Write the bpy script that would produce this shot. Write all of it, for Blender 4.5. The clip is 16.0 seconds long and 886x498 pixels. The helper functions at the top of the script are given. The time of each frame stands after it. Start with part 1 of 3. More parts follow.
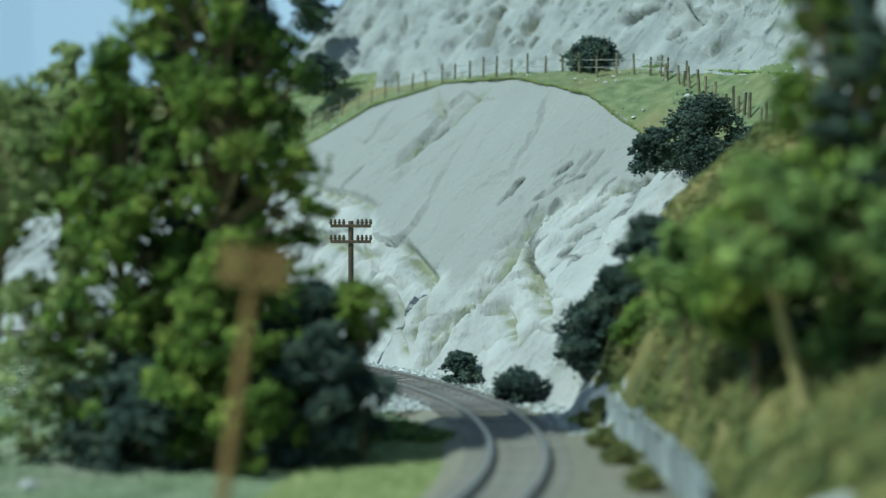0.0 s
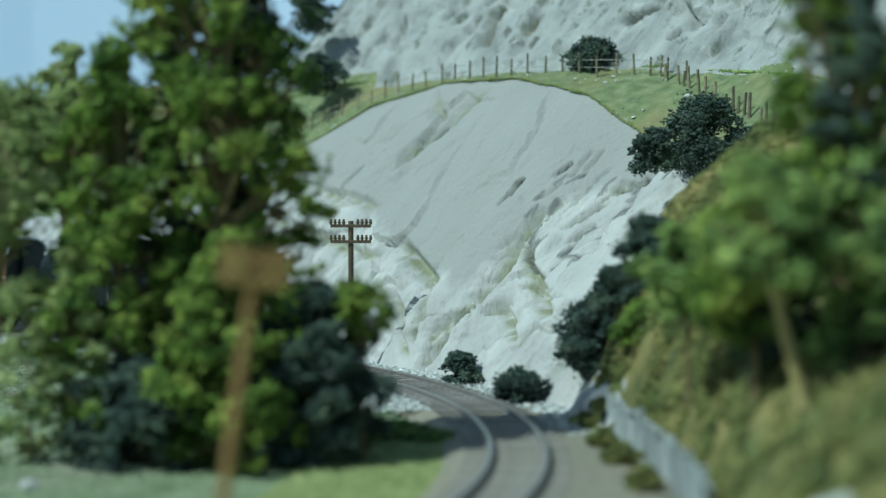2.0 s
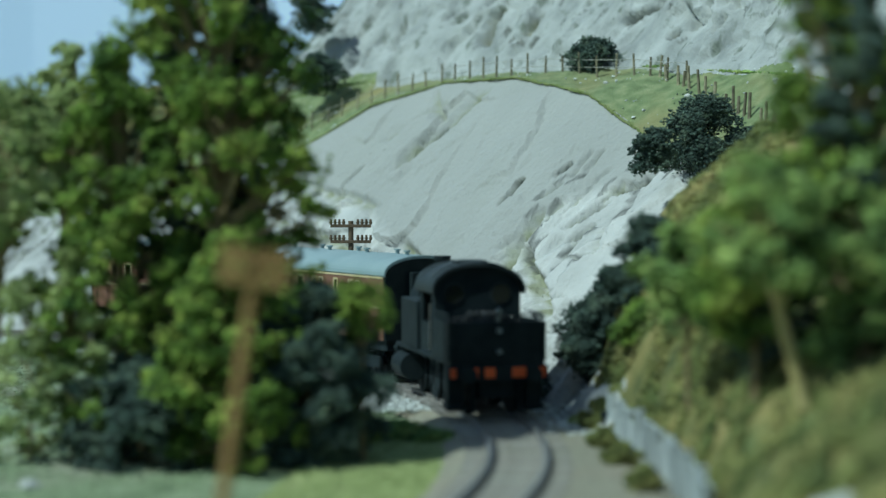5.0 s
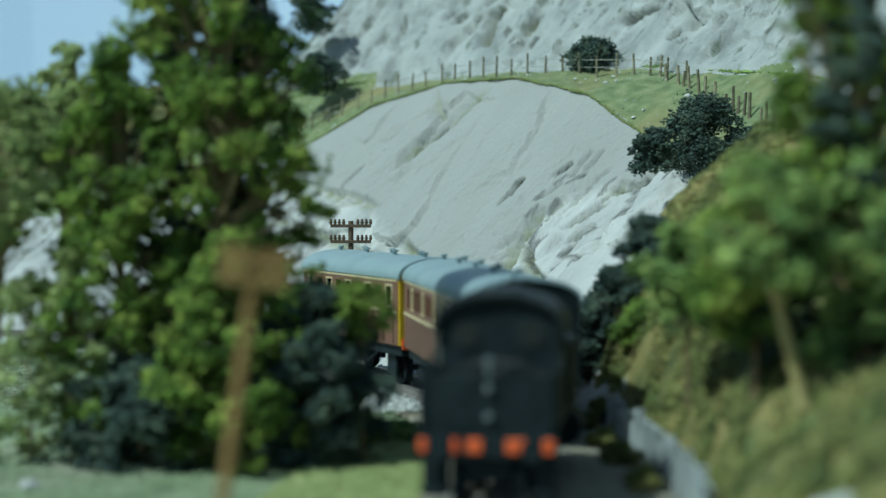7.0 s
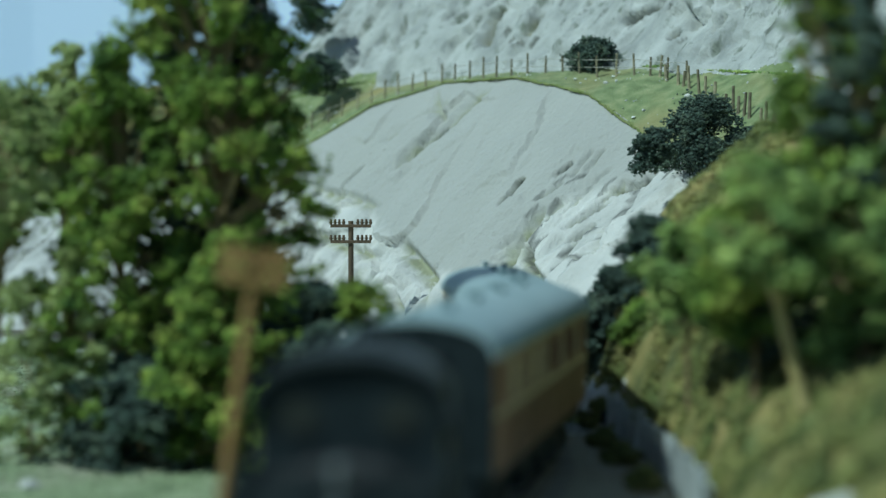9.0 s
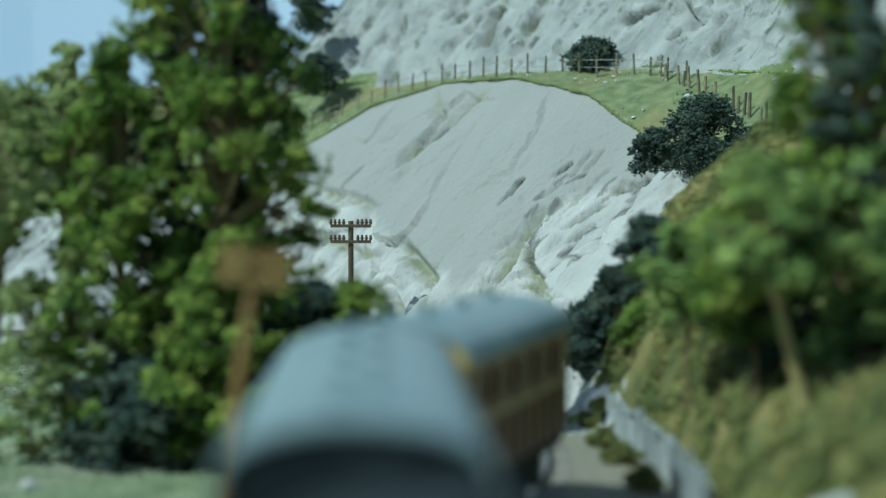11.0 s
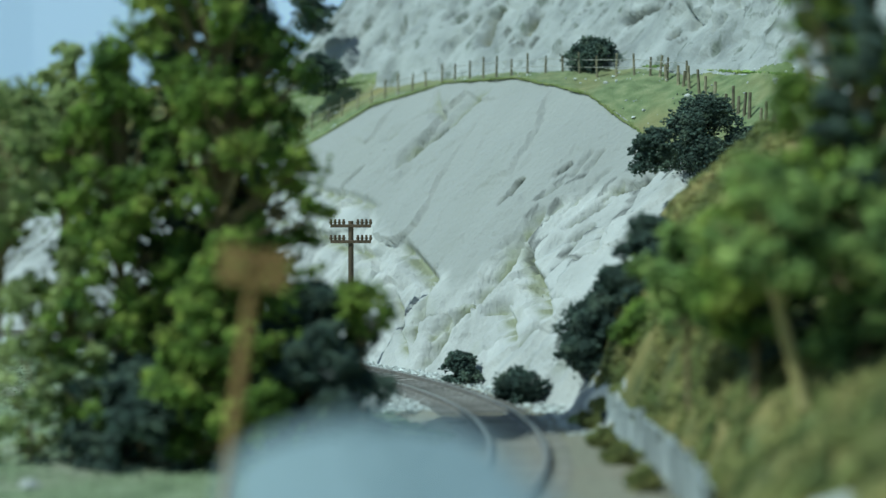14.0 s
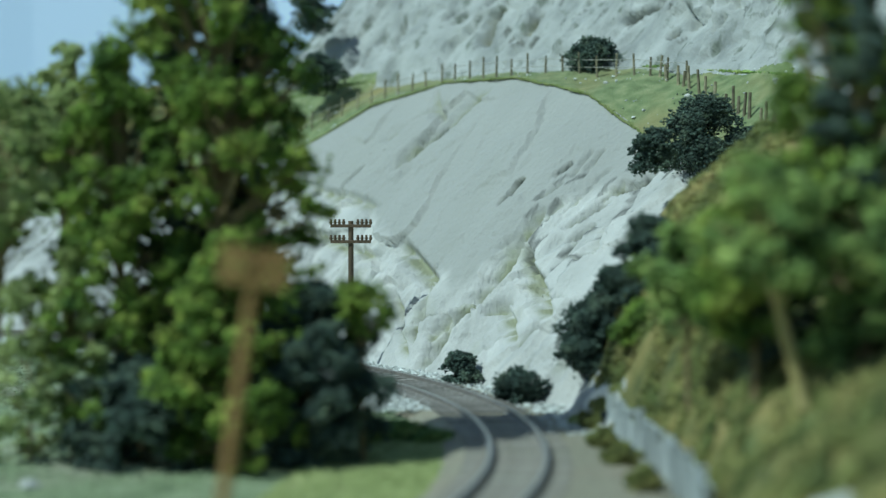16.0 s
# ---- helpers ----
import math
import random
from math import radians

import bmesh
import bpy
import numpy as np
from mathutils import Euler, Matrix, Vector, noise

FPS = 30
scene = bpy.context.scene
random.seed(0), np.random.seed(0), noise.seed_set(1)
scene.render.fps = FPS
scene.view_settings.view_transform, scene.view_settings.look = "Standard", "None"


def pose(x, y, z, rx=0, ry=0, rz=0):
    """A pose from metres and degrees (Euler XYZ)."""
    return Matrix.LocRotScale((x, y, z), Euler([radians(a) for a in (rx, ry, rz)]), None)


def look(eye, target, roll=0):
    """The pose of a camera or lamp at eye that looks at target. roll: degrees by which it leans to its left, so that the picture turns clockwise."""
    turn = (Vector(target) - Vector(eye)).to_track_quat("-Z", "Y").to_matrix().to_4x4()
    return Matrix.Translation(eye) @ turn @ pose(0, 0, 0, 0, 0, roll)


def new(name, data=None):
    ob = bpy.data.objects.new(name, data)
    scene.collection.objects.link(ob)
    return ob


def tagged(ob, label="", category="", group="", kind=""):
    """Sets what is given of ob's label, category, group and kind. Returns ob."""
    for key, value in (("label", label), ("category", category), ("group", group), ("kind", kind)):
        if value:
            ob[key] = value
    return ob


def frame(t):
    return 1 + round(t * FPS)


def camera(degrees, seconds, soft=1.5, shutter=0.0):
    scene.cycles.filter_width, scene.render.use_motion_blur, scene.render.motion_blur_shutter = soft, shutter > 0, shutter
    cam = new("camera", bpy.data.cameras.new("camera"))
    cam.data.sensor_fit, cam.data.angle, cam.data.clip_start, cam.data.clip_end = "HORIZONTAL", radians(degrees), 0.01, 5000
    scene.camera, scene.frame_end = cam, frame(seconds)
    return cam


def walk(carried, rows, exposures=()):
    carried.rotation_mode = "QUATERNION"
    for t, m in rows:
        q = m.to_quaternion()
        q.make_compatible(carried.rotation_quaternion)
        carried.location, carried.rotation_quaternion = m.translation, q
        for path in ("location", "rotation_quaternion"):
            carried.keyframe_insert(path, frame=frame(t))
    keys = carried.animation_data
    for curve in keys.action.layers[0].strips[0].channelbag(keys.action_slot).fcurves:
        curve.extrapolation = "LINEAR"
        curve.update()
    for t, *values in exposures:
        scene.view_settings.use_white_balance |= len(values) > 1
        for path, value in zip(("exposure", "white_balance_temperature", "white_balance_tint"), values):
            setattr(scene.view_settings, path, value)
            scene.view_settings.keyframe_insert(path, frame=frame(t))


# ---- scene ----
# A model railway in 1:76, built at its own true size; lengths below are in millimetres.
K = 0.001
cam = camera(25.25, 16.0, soft=1.3)
EYE = pose(0, 0, 78.8 * K, 88.08, 0, 0)
walk(cam, [(0.0, EYE), (16.0, EYE)], exposures=[(0.0, -0.38, 5540, -14), (16.0, -0.38, 5540, -14)])
cam.data.dof.use_dof = True
cam.data.dof.focus_distance = 0.87
cam.data.dof.aperture_fstop = 9.5

# ---- light ----
SUN_ELEVATION, SUN_AZIMUTH = 50.0, 238.0  # degrees; azimuth clockwise from +y
world = bpy.data.worlds.new("sky")
scene.world = world
world.use_nodes = True
wn = world.node_tree.nodes
sky = wn.new("ShaderNodeTexSky")
sky.sky_type, sky.sun_disc = "NISHITA", False
sky.sun_elevation, sky.sun_rotation = radians(SUN_ELEVATION), radians(SUN_AZIMUTH)
world.node_tree.links.new(sky.outputs["Color"], wn["Background"].inputs["Color"])
wn["Background"].inputs["Strength"].default_value = 0.08
sun = new("sun", bpy.data.lights.new("sun", "SUN"))
sun.data.energy, sun.data.angle, sun.data.color = 3.6, radians(1.5), (1.0, 0.98, 0.93)
se, sa = radians(SUN_ELEVATION), radians(SUN_AZIMUTH)
TO_SUN = Vector((math.sin(sa) * math.cos(se), math.cos(sa) * math.cos(se), math.sin(se)))
sun.matrix_world = look(TO_SUN * 3, (0, 0, 0))


# ---- materials ----
def material(name, stops, scale=200.0, detail=6.0, rough=0.85, bump=0.0, bump_scale=None, metal=0.0, island=0.0, mix=None, stretch=None, thing=0.0, spec=0.5, stain=None, grey_tone=None, crack=None):
    """stops: colours over a noise. mix: (colour, scale, low, high) patches of a second colour."""
    m = bpy.data.materials.new(name)
    m.use_nodes = True
    n, l = m.node_tree.nodes, m.node_tree.links
    b = n["Principled BSDF"]
    b.inputs["Roughness"].default_value, b.inputs["Metallic"].default_value = rough, metal
    b.inputs["Specular IOR Level"].default_value = spec
    co = n.new("ShaderNodeTexCoord").outputs["Object"]
    if stretch:
        mp = n.new("ShaderNodeMapping")
        mp.inputs["Scale"].default_value = stretch
        l.new(co, mp.inputs["Vector"])
        co = mp.outputs["Vector"]

    def noise_node(s, d=detail):
        t = n.new("ShaderNodeTexNoise")
        t.inputs["Scale"].default_value, t.inputs["Detail"].default_value = s, d
        l.new(co, t.inputs["Vector"])
        return t.outputs["Fac"]

    r = n.new("ShaderNodeValToRGB")
    e = r.color_ramp.elements
    while len(e) < len(stops):
        e.new(0.5)
    for i, c in enumerate(stops):
        e[i].position = 0.3 + 0.4 * i / max(1, len(stops) - 1)
        e[i].color = (*c, 1)
    l.new(noise_node(scale), r.inputs["Fac"])
    col = r.outputs["Color"]
    if mix:
        c2, s2, lo, hi = mix
        mr = n.new("ShaderNodeMapRange")
        mr.inputs["From Min"].default_value, mr.inputs["From Max"].default_value = lo, hi
        l.new(noise_node(s2, 4), mr.inputs["Value"])
        mx = n.new("ShaderNodeMix")
        mx.data_type = "RGBA"
        l.new(mr.outputs["Result"], mx.inputs["Factor"])
        l.new(col, mx.inputs["A"])
        mx.inputs["B"].default_value = (*c2, 1)
        col = mx.outputs["Result"]
    for layer in (grey_tone, stain, crack):
        if not layer:
            continue
        at = n.new("ShaderNodeAttribute")
        at.attribute_name = layer[0]
        mx = n.new("ShaderNodeMix")
        mx.data_type = "RGBA"
        l.new(at.outputs["Fac"], mx.inputs["Factor"])
        l.new(col, mx.inputs["A"])
        mx.inputs["B"].default_value = (*layer[1], 1)
        col = mx.outputs["Result"]
    if island or thing:
        out = n.new("ShaderNodeNewGeometry").outputs["Random Per Island"] if island else n.new("ShaderNodeObjectInfo").outputs["Random"]
        k = island or thing
        mr = n.new("ShaderNodeMapRange")
        mr.inputs["To Min"].default_value, mr.inputs["To Max"].default_value = 1 - k, 1 + k
        l.new(out, mr.inputs["Value"])
        hs = n.new("ShaderNodeHueSaturation")
        l.new(mr.outputs["Result"], hs.inputs["Value"])
        l.new(col, hs.inputs["Color"])
        col = hs.outputs["Color"]
    l.new(col, b.inputs["Base Color"])
    if bump:
        bp = n.new("ShaderNodeBump")
        bp.inputs["Strength"].default_value, bp.inputs["Distance"].default_value = bump, 0.001
        l.new(noise_node(bump_scale or scale * 3), bp.inputs["Height"])
        l.new(bp.outputs["Normal"], b.inputs["Normal"])
    return m


# The crack colour is near-black shade painted into thin cracks of both chalks.
CHALK = material("chalk", [(0.42, 0.425, 0.41), (0.535, 0.537, 0.522), (0.63, 0.628, 0.608)], 40, 10, 0.95, 1.0, 420, mix=((0.34, 0.36, 0.24), 26, 0.58, 0.80), stretch=(1.0, 1.0, 0.6), stain=("moss", (0.27, 0.285, 0.17)), grey_tone=("grey_tone", (0.365, 0.37, 0.352)), crack=("crack", (0.06, 0.065, 0.06)))
# A greyer chalk with darker speckles, for the upper cliff.
GREY_CHALK = material("grey_chalk", [(0.27, 0.285, 0.28), (0.39, 0.405, 0.395), (0.49, 0.505, 0.495)], 60, 10, 0.95, 1.0, 420, mix=((0.19, 0.21, 0.18), 130, 0.57, 0.68), stretch=(1.0, 1.0, 0.55), stain=("moss", (0.25, 0.24, 0.13)), crack=("crack", (0.07, 0.075, 0.06)))
CHALK_RUBBLE = material("chalk_rubble", [(0.40, 0.42, 0.40), (0.75, 0.77, 0.76)], 300, 5, 0.9, 0.4, 700, island=0.35)
GRASS = material("grass", [(0.14, 0.18, 0.08), (0.21, 0.26, 0.12), (0.30, 0.33, 0.17)], 160, 9, 0.95, 0.8, 900, mix=((0.30, 0.27, 0.12), 22, 0.5, 0.75))
DRY_GRASS = material("dry_grass", [(0.07, 0.09, 0.03), (0.195, 0.19, 0.062), (0.33, 0.275, 0.105)], 75, 9, 0.95, 0.9, 800, mix=((0.12, 0.17, 0.055), 30, 0.5, 0.66))
TUFT = material("grass_tufts", [(0.055, 0.08, 0.023), (0.155, 0.168, 0.05), (0.31, 0.265, 0.10)], 55, 6, 0.95, island=0.45)
FIELD = material("field_grass", [(0.17, 0.22, 0.12), (0.27, 0.33, 0.19), (0.40, 0.44, 0.29)], 60, 6, 0.95, island=0.4)
VERGE = material("verge_grass", [(0.22, 0.27, 0.09), (0.32, 0.37, 0.14), (0.40, 0.43, 0.19)], 140, 8, 0.95, 0.8, 900)
GROUND = material("ground", [(0.16, 0.21, 0.11), (0.26, 0.32, 0.18), (0.37, 0.41, 0.27)], 70, 10, 0.95, 0.8, 700, mix=((0.40, 0.38, 0.3), 14, 0.52, 0.75))
SAND = material("ballast", [(0.23, 0.22, 0.165), (0.33, 0.31, 0.235), (0.42, 0.395, 0.305)], 400, 6, 0.95, 0.6, 1500, mix=((0.34, 0.30, 0.23), 35, 0.45, 0.65))
SLEEPER = material("sleeper", [(0.20, 0.19, 0.175), (0.34, 0.32, 0.30)], 500, 5, 0.9, 0.5, 1200, thing=0.25)
RUST = material("rail_side", [(0.19, 0.175, 0.16), (0.33, 0.31, 0.29)], 600, 5, 0.6, 0.3, 1500, metal=0.3)
STEEL = material("rail_top", [(0.35, 0.34, 0.33), (0.5, 0.49, 0.47)], 300, 4, 0.35, 0, metal=0.9)
LEAF = material("leaves", [(0.03, 0.07, 0.014), (0.17, 0.25, 0.04), (0.38, 0.42, 0.09)], 70, 5, 0.95, island=0.5)
LEAF_BLUE = material("leaves_cool", [(0.045, 0.085, 0.03), (0.20, 0.29, 0.08), (0.40, 0.46, 0.14)], 70, 5, 0.95, island=0.5)
LEAF_PALE = material("leaves_pale", [(0.15, 0.20, 0.07), (0.34, 0.40, 0.15), (0.52, 0.56, 0.26)], 70, 5, 0.95, island=0.4)
# The dark bushes' own green; on some trees it stands for crown shade.
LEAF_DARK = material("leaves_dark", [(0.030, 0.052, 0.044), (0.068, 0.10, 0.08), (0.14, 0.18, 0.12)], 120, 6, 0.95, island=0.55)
BARK = material("bark", [(0.16, 0.12, 0.06), (0.30, 0.24, 0.12)], 150, 6, 0.9, 0.8, 600, stretch=(1, 1, 0.2))
POLE_WOOD = material("pole_wood", [(0.10, 0.075, 0.05), (0.17, 0.12, 0.075)], 200, 6, 0.85, 0.6, 900, stretch=(1, 1, 0.15))
POLE_BROWN = material("pole_brown", [(0.27, 0.165, 0.055), (0.41, 0.26, 0.10)], 150, 6, 0.85, 0.6, 700, stretch=(1, 1, 0.15))
POST_WOOD = material("post_wood", [(0.12, 0.11, 0.07), (0.42, 0.38, 0.25)], 160, 5, 0.9, 0.4, 900, thing=0.4)
WIRE = material("wire", [(0.45, 0.44, 0.40), (0.62, 0.60, 0.55)], 100, 3, 0.5, metal=0.6)
GREY_WOOD = material("grey_wood", [(0.30, 0.33, 0.34), (0.50, 0.53, 0.53)], 180, 6, 0.85, 0.5, 900, stretch=(1, 1, 0.15), thing=0.2)
BLACK = material("black_paint", [(0.010, 0.016, 0.019), (0.022, 0.031, 0.035)], 150, 6, 0.6, 0.2, 900, spec=0.15)
BLACK_ROOF = material("sooty_roof", [(0.014, 0.020, 0.023), (0.034, 0.043, 0.047)], 120, 6, 0.5, 0.2, 900, spec=0.25)
RED = material("red_paint", [(0.75, 0.10, 0.02), (0.85, 0.16, 0.04)], 150, 4, 0.5)
WHITE = material("white_paint", [(0.16, 0.18, 0.19), (0.24, 0.26, 0.27)], 150, 4, 0.5)
BROWN = material("coach_brown", [(0.17, 0.078, 0.045), (0.24, 0.115, 0.07)], 60, 6, 0.45, 0.1, 900)
LINING = material("cream_lining", [(0.60, 0.48, 0.26), (0.72, 0.60, 0.36)], 150, 4, 0.5)
ROOF = material("coach_roof", [(0.23, 0.31, 0.335), (0.33, 0.41, 0.43)], 35, 6, 0.6, 0.15, 600)
YELLOW = material("yellow_paint", [(0.65, 0.42, 0.015), (0.8, 0.55, 0.03)], 150, 4, 0.5)
SKY_BOARD = material("sky_board", [(0.70, 0.78, 0.98), (0.75, 0.82, 0.98)], 2, 3, 0.95)
BARK_PALE = material("bark_pale", [(0.40, 0.33, 0.12), (0.58, 0.50, 0.24)], 150, 6, 0.9, 0.8, 600, stretch=(1, 1, 0.2))
# Glow added to the sky board, whose paint alone comes out too dark.
sb = SKY_BOARD.node_tree.nodes["Principled BSDF"]
sb.inputs["Emission Color"].default_value, sb.inputs["Emission Strength"].default_value = (0.33, 0.45, 0.68, 1), 0.38
GLASS = bpy.data.materials.new("window_glass")
GLASS.use_nodes = True
GLASS.node_tree.nodes["Principled BSDF"].inputs["Base Color"].default_value = (0.9, 0.94, 0.95, 1)
GLASS.node_tree.nodes["Principled BSDF"].inputs["Roughness"].default_value = 0.05
GLASS.node_tree.nodes["Principled BSDF"].inputs["Transmission Weight"].default_value = 1.0
GLASS.node_tree.nodes["Principled BSDF"].inputs["IOR"].default_value = 1.05
DARK_GLASS = material("dark_glass", [(0.012, 0.014, 0.016), (0.02, 0.022, 0.025)], 50, 3, 0.08)
COAL = material("coal", [(0.008, 0.009, 0.010), (0.03, 0.032, 0.034)], 300, 5, 0.55, 0.5, 900, island=0.4)


# ---- helpers of this scene ----
def part(name, bm, mat, parent=None, label="", smooth=False):
    me = bpy.data.meshes.new(name)
    bmesh.ops.scale(bm, vec=(K, K, K), verts=bm.verts)
    bm.to_mesh(me)
    bm.free()
    me.materials.append(mat)
    if smooth:
        me.polygons.foreach_set("use_smooth", [True] * len(me.polygons))
    ob = new(name, me)
    if parent:
        ob.parent = parent
    if label:
        tagged(ob, label)
    return ob


def raw(name, verts, faces, mat, parent=None, smooth=False):
    me = bpy.data.meshes.new(name)
    me.from_pydata((np.asarray(verts, float) * K).tolist(), [], [tuple(f) for f in faces])
    me.materials.append(mat)
    if smooth:
        me.polygons.foreach_set("use_smooth", [True] * len(me.polygons))
    ob = new(name, me)
    ob.parent = parent
    return ob


def box(bm, x, y, z, sx, sy, sz, bevel=0.0, turn=0.0):
    """A block with its centre at x, y, z."""
    made = bmesh.ops.create_cube(bm, size=1)["verts"]
    m = Matrix.Translation((x, y, z)) @ Matrix.Rotation(radians(turn), 4, "Z") @ Matrix.Diagonal((sx, sy, sz, 1))
    bmesh.ops.transform(bm, matrix=m, verts=made)
    if bevel:
        edges = list({e for v in made for e in v.link_edges})
        bmesh.ops.bevel(bm, geom=edges, offset=bevel, segments=1, affect="EDGES")
    return bm


def rod(bm, a, b, r0, r1=None, sides=8):
    a, b = Vector(a), Vector(b)
    m = Matrix.Translation((a + b) / 2) @ (b - a).to_track_quat("Z", "Y").to_matrix().to_4x4()
    bmesh.ops.create_cone(bm, cap_ends=True, segments=sides, radius1=r0, radius2=r0 if r1 is None else r1, depth=(b - a).length, matrix=m)
    return bm


def empty(name, x=0, y=0, z=0, rz=0):
    ob = new(name)
    ob.matrix_basis = pose(x * K, y * K, z * K, 0, 0, rz)
    return ob


def table(u, us, vs):
    return float(np.interp(u, us, vs))


# ---- the track's line: a curve to the left, easing into a straight under the eye ----
CX, CY, R = -505.5, 598.0, 528.0
R2, TURN, BACK_TURN = 371.0, 17.0, 6.0


def track(s):
    """Place and heading (degrees from +y to -x) at s mm along the line; larger s is farther away."""
    s1 = -R * radians(TURN)
    s2 = s1 - R2 * radians(TURN + BACK_TURN)
    if s >= s1:
        a = s / R
        return CX + R * math.cos(a), CY + R * math.sin(a), math.degrees(a)
    x1, y1 = CX + R * math.cos(s1 / R), CY + R * math.sin(s1 / R)
    a0 = radians(-TURN)
    qx, qy = x1 + R2 * math.cos(a0), y1 + R2 * math.sin(a0)
    if s >= s2:
        a = a0 + (s1 - s) / R2
        return qx - R2 * math.cos(a), qy - R2 * math.sin(a), math.degrees(a)
    a = radians(BACK_TURN)
    return qx - R2 * math.cos(a) - (s - s2) * math.sin(a), qy - R2 * math.sin(a) + (s - s2) * math.cos(a), BACK_TURN


# ---- ground, cliff and hill ----
def ground_height(x, y):
    n = noise.fractal(Vector((x * 0.012, y * 0.012, 3)), 1.0, 2.0, 4)
    return -5.5 + 1.2 * n


def make_ground():
    xs = np.concatenate([np.linspace(-3000, -420, 14)[:-1], np.arange(-420, 160, 7.0), np.linspace(160, 3000, 14)])
    ys = np.concatenate([np.linspace(-3000, 200, 14)[:-1], np.arange(200, 1150, 7.0), np.linspace(1150, 4000, 14)])
    v = [(x, y, ground_height(x, y)) for y in ys for x in xs]
    w = len(xs)
    f = [(j * w + i, j * w + i + 1, (j + 1) * w + i + 1, (j + 1) * w + i) for j in range(len(ys) - 1) for i in range(w - 1)]
    ob = raw("ground", v, f, GROUND, smooth=True)
    tagged(ob, "pale green scatter-covered ground of the model landscape", "ground", kind="structure")


def polar(deg, r):
    a = radians(deg)
    return CX + r * math.cos(a), CY + r * math.sin(a)


PHI = [0, 15, 20, 24, 27, 30, 35, 40, 45, 50, 55, 60, 75, 100]
TOP = [74, 82, 88, 93, 106, 121, 131, 131, 121, 98, 84, 66, 50, 30]
BACK = [90, 116, 128, 132, 133, 135, 136, 137, 138, 140, 132, 110, 70, 40]
CREST = [240, 250, 255, 262, 268, 270, 272, 275, 275, 262, 215, 150, 138, 125]


def saw(q):
    """A lop-sided ridge: a long face, a short one."""
    q -= math.floor(q)
    return q / 0.72 if q < 0.72 else (1 - q) / 0.28


def slabs(p, z, wide, tall, seed):
    """Tilted flat slabs with sharp borders, about -1 to 1."""
    u, v = (p + 0.25 * z) / wide, (z - 0.25 * p) / tall
    at = noise.voronoi(Vector((u, v, seed)))[1][0]
    r = noise.cell_vector(at * 37.0)
    return (r[0] - 0.5) + (u - at.x) * (r[1] - 0.5) * 2.4 + (v - at.y) * (r[2] - 0.5) * 2.0


# Clefts in the rock: place along the curve and height of both ends, depth and half width, all in mm.
LOW_CLEFTS = ((250, 64, 248, 45, 5, 3.0), (248, 45, 250, 29, 6, 3.4), (250, 29, 253, 1, 6, 3.0), (249, 29, 238, 21, 6, 3.0), (242, 50, 221, 39, 5, 3.5),
              (221, 39, 185, 27, 6, 4.0), (318, 50, 283, 36, 5, 4.0), (283, 36, 267, 12, 6, 3.0), (169, 26, 163, 6, 6, 3.5), (212, 32, 207, 14, 4, 2.6),
              (185, 29, 191, 15, 4, 2.6), (275, 71, 275, 80, 15, 1.7), (230, 23, 223, 26, 4, 3.0), (223, 26, 199, 17, 4, 3.0), (339, 122, 358, 91, 4, 4.0),
              (370, 125, 357, 114, 3, 3.0), (383, 103, 360, 117, 3, 4.0), (386, 85, 391, 76, 5, 2.5), (217, 82, 228, 75, 4, 2.2), (226, 70, 229, 60, 4, 1.8),
              (216, 75, 201, 54, 4, 2.4), (222, 61, 223, 53, 4, 1.6), (257, 87, 258, 82, 4, 1.6), (421, 59, 347, 47, 4, 4.0), (299, 25, 269, 5, 4, 3.0),
              (255, 20, 257, 11, 4, 2.6), (412, 77, 364, 69, 3, 4.0))
HIGH_CLEFTS = ((392, 159, 391, 173, 5, 4), (311, 161, 301, 167, 6, 2.5), (282, 151, 279, 153, 5, 2), (504, 169, 502, 184, 5, 4), (448, 159, 446, 171, 4, 3), (368, 155, 365, 168, 4, 3))


crack_rng = random.Random(77)
for _ in range(26):
    cp, cz = crack_rng.uniform(196, 262), crack_rng.uniform(44, 84)
    LOW_CLEFTS += ((cp, cz, cp + crack_rng.uniform(-3, 1.5), cz + crack_rng.uniform(4, 9), crack_rng.uniform(1.6, 3.4), crack_rng.uniform(1.1, 1.8)),)
for _ in range(48):
    cp, cz = crack_rng.uniform(250, 520), crack_rng.uniform(146, 196)
    HIGH_CLEFTS += ((cp, cz, cp + crack_rng.uniform(-3, 1.5), cz + crack_rng.uniform(2.5, 7), crack_rng.uniform(1.6, 3.2), crack_rng.uniform(1.2, 2.0)),)


# Thin cracks with their shade painted in: both ends and half width.
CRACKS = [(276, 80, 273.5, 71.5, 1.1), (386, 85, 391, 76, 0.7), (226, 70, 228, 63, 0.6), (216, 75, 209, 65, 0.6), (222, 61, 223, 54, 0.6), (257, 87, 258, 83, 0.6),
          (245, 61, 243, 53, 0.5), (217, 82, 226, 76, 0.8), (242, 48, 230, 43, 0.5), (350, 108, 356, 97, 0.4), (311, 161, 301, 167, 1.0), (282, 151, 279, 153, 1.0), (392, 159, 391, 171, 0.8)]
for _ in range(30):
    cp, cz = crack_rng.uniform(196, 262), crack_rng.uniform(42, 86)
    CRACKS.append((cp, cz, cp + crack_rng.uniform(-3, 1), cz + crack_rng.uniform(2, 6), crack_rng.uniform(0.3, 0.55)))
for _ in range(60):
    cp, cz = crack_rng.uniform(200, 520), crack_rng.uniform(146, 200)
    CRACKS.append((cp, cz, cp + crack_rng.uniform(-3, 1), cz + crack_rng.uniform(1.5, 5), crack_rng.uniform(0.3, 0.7)))


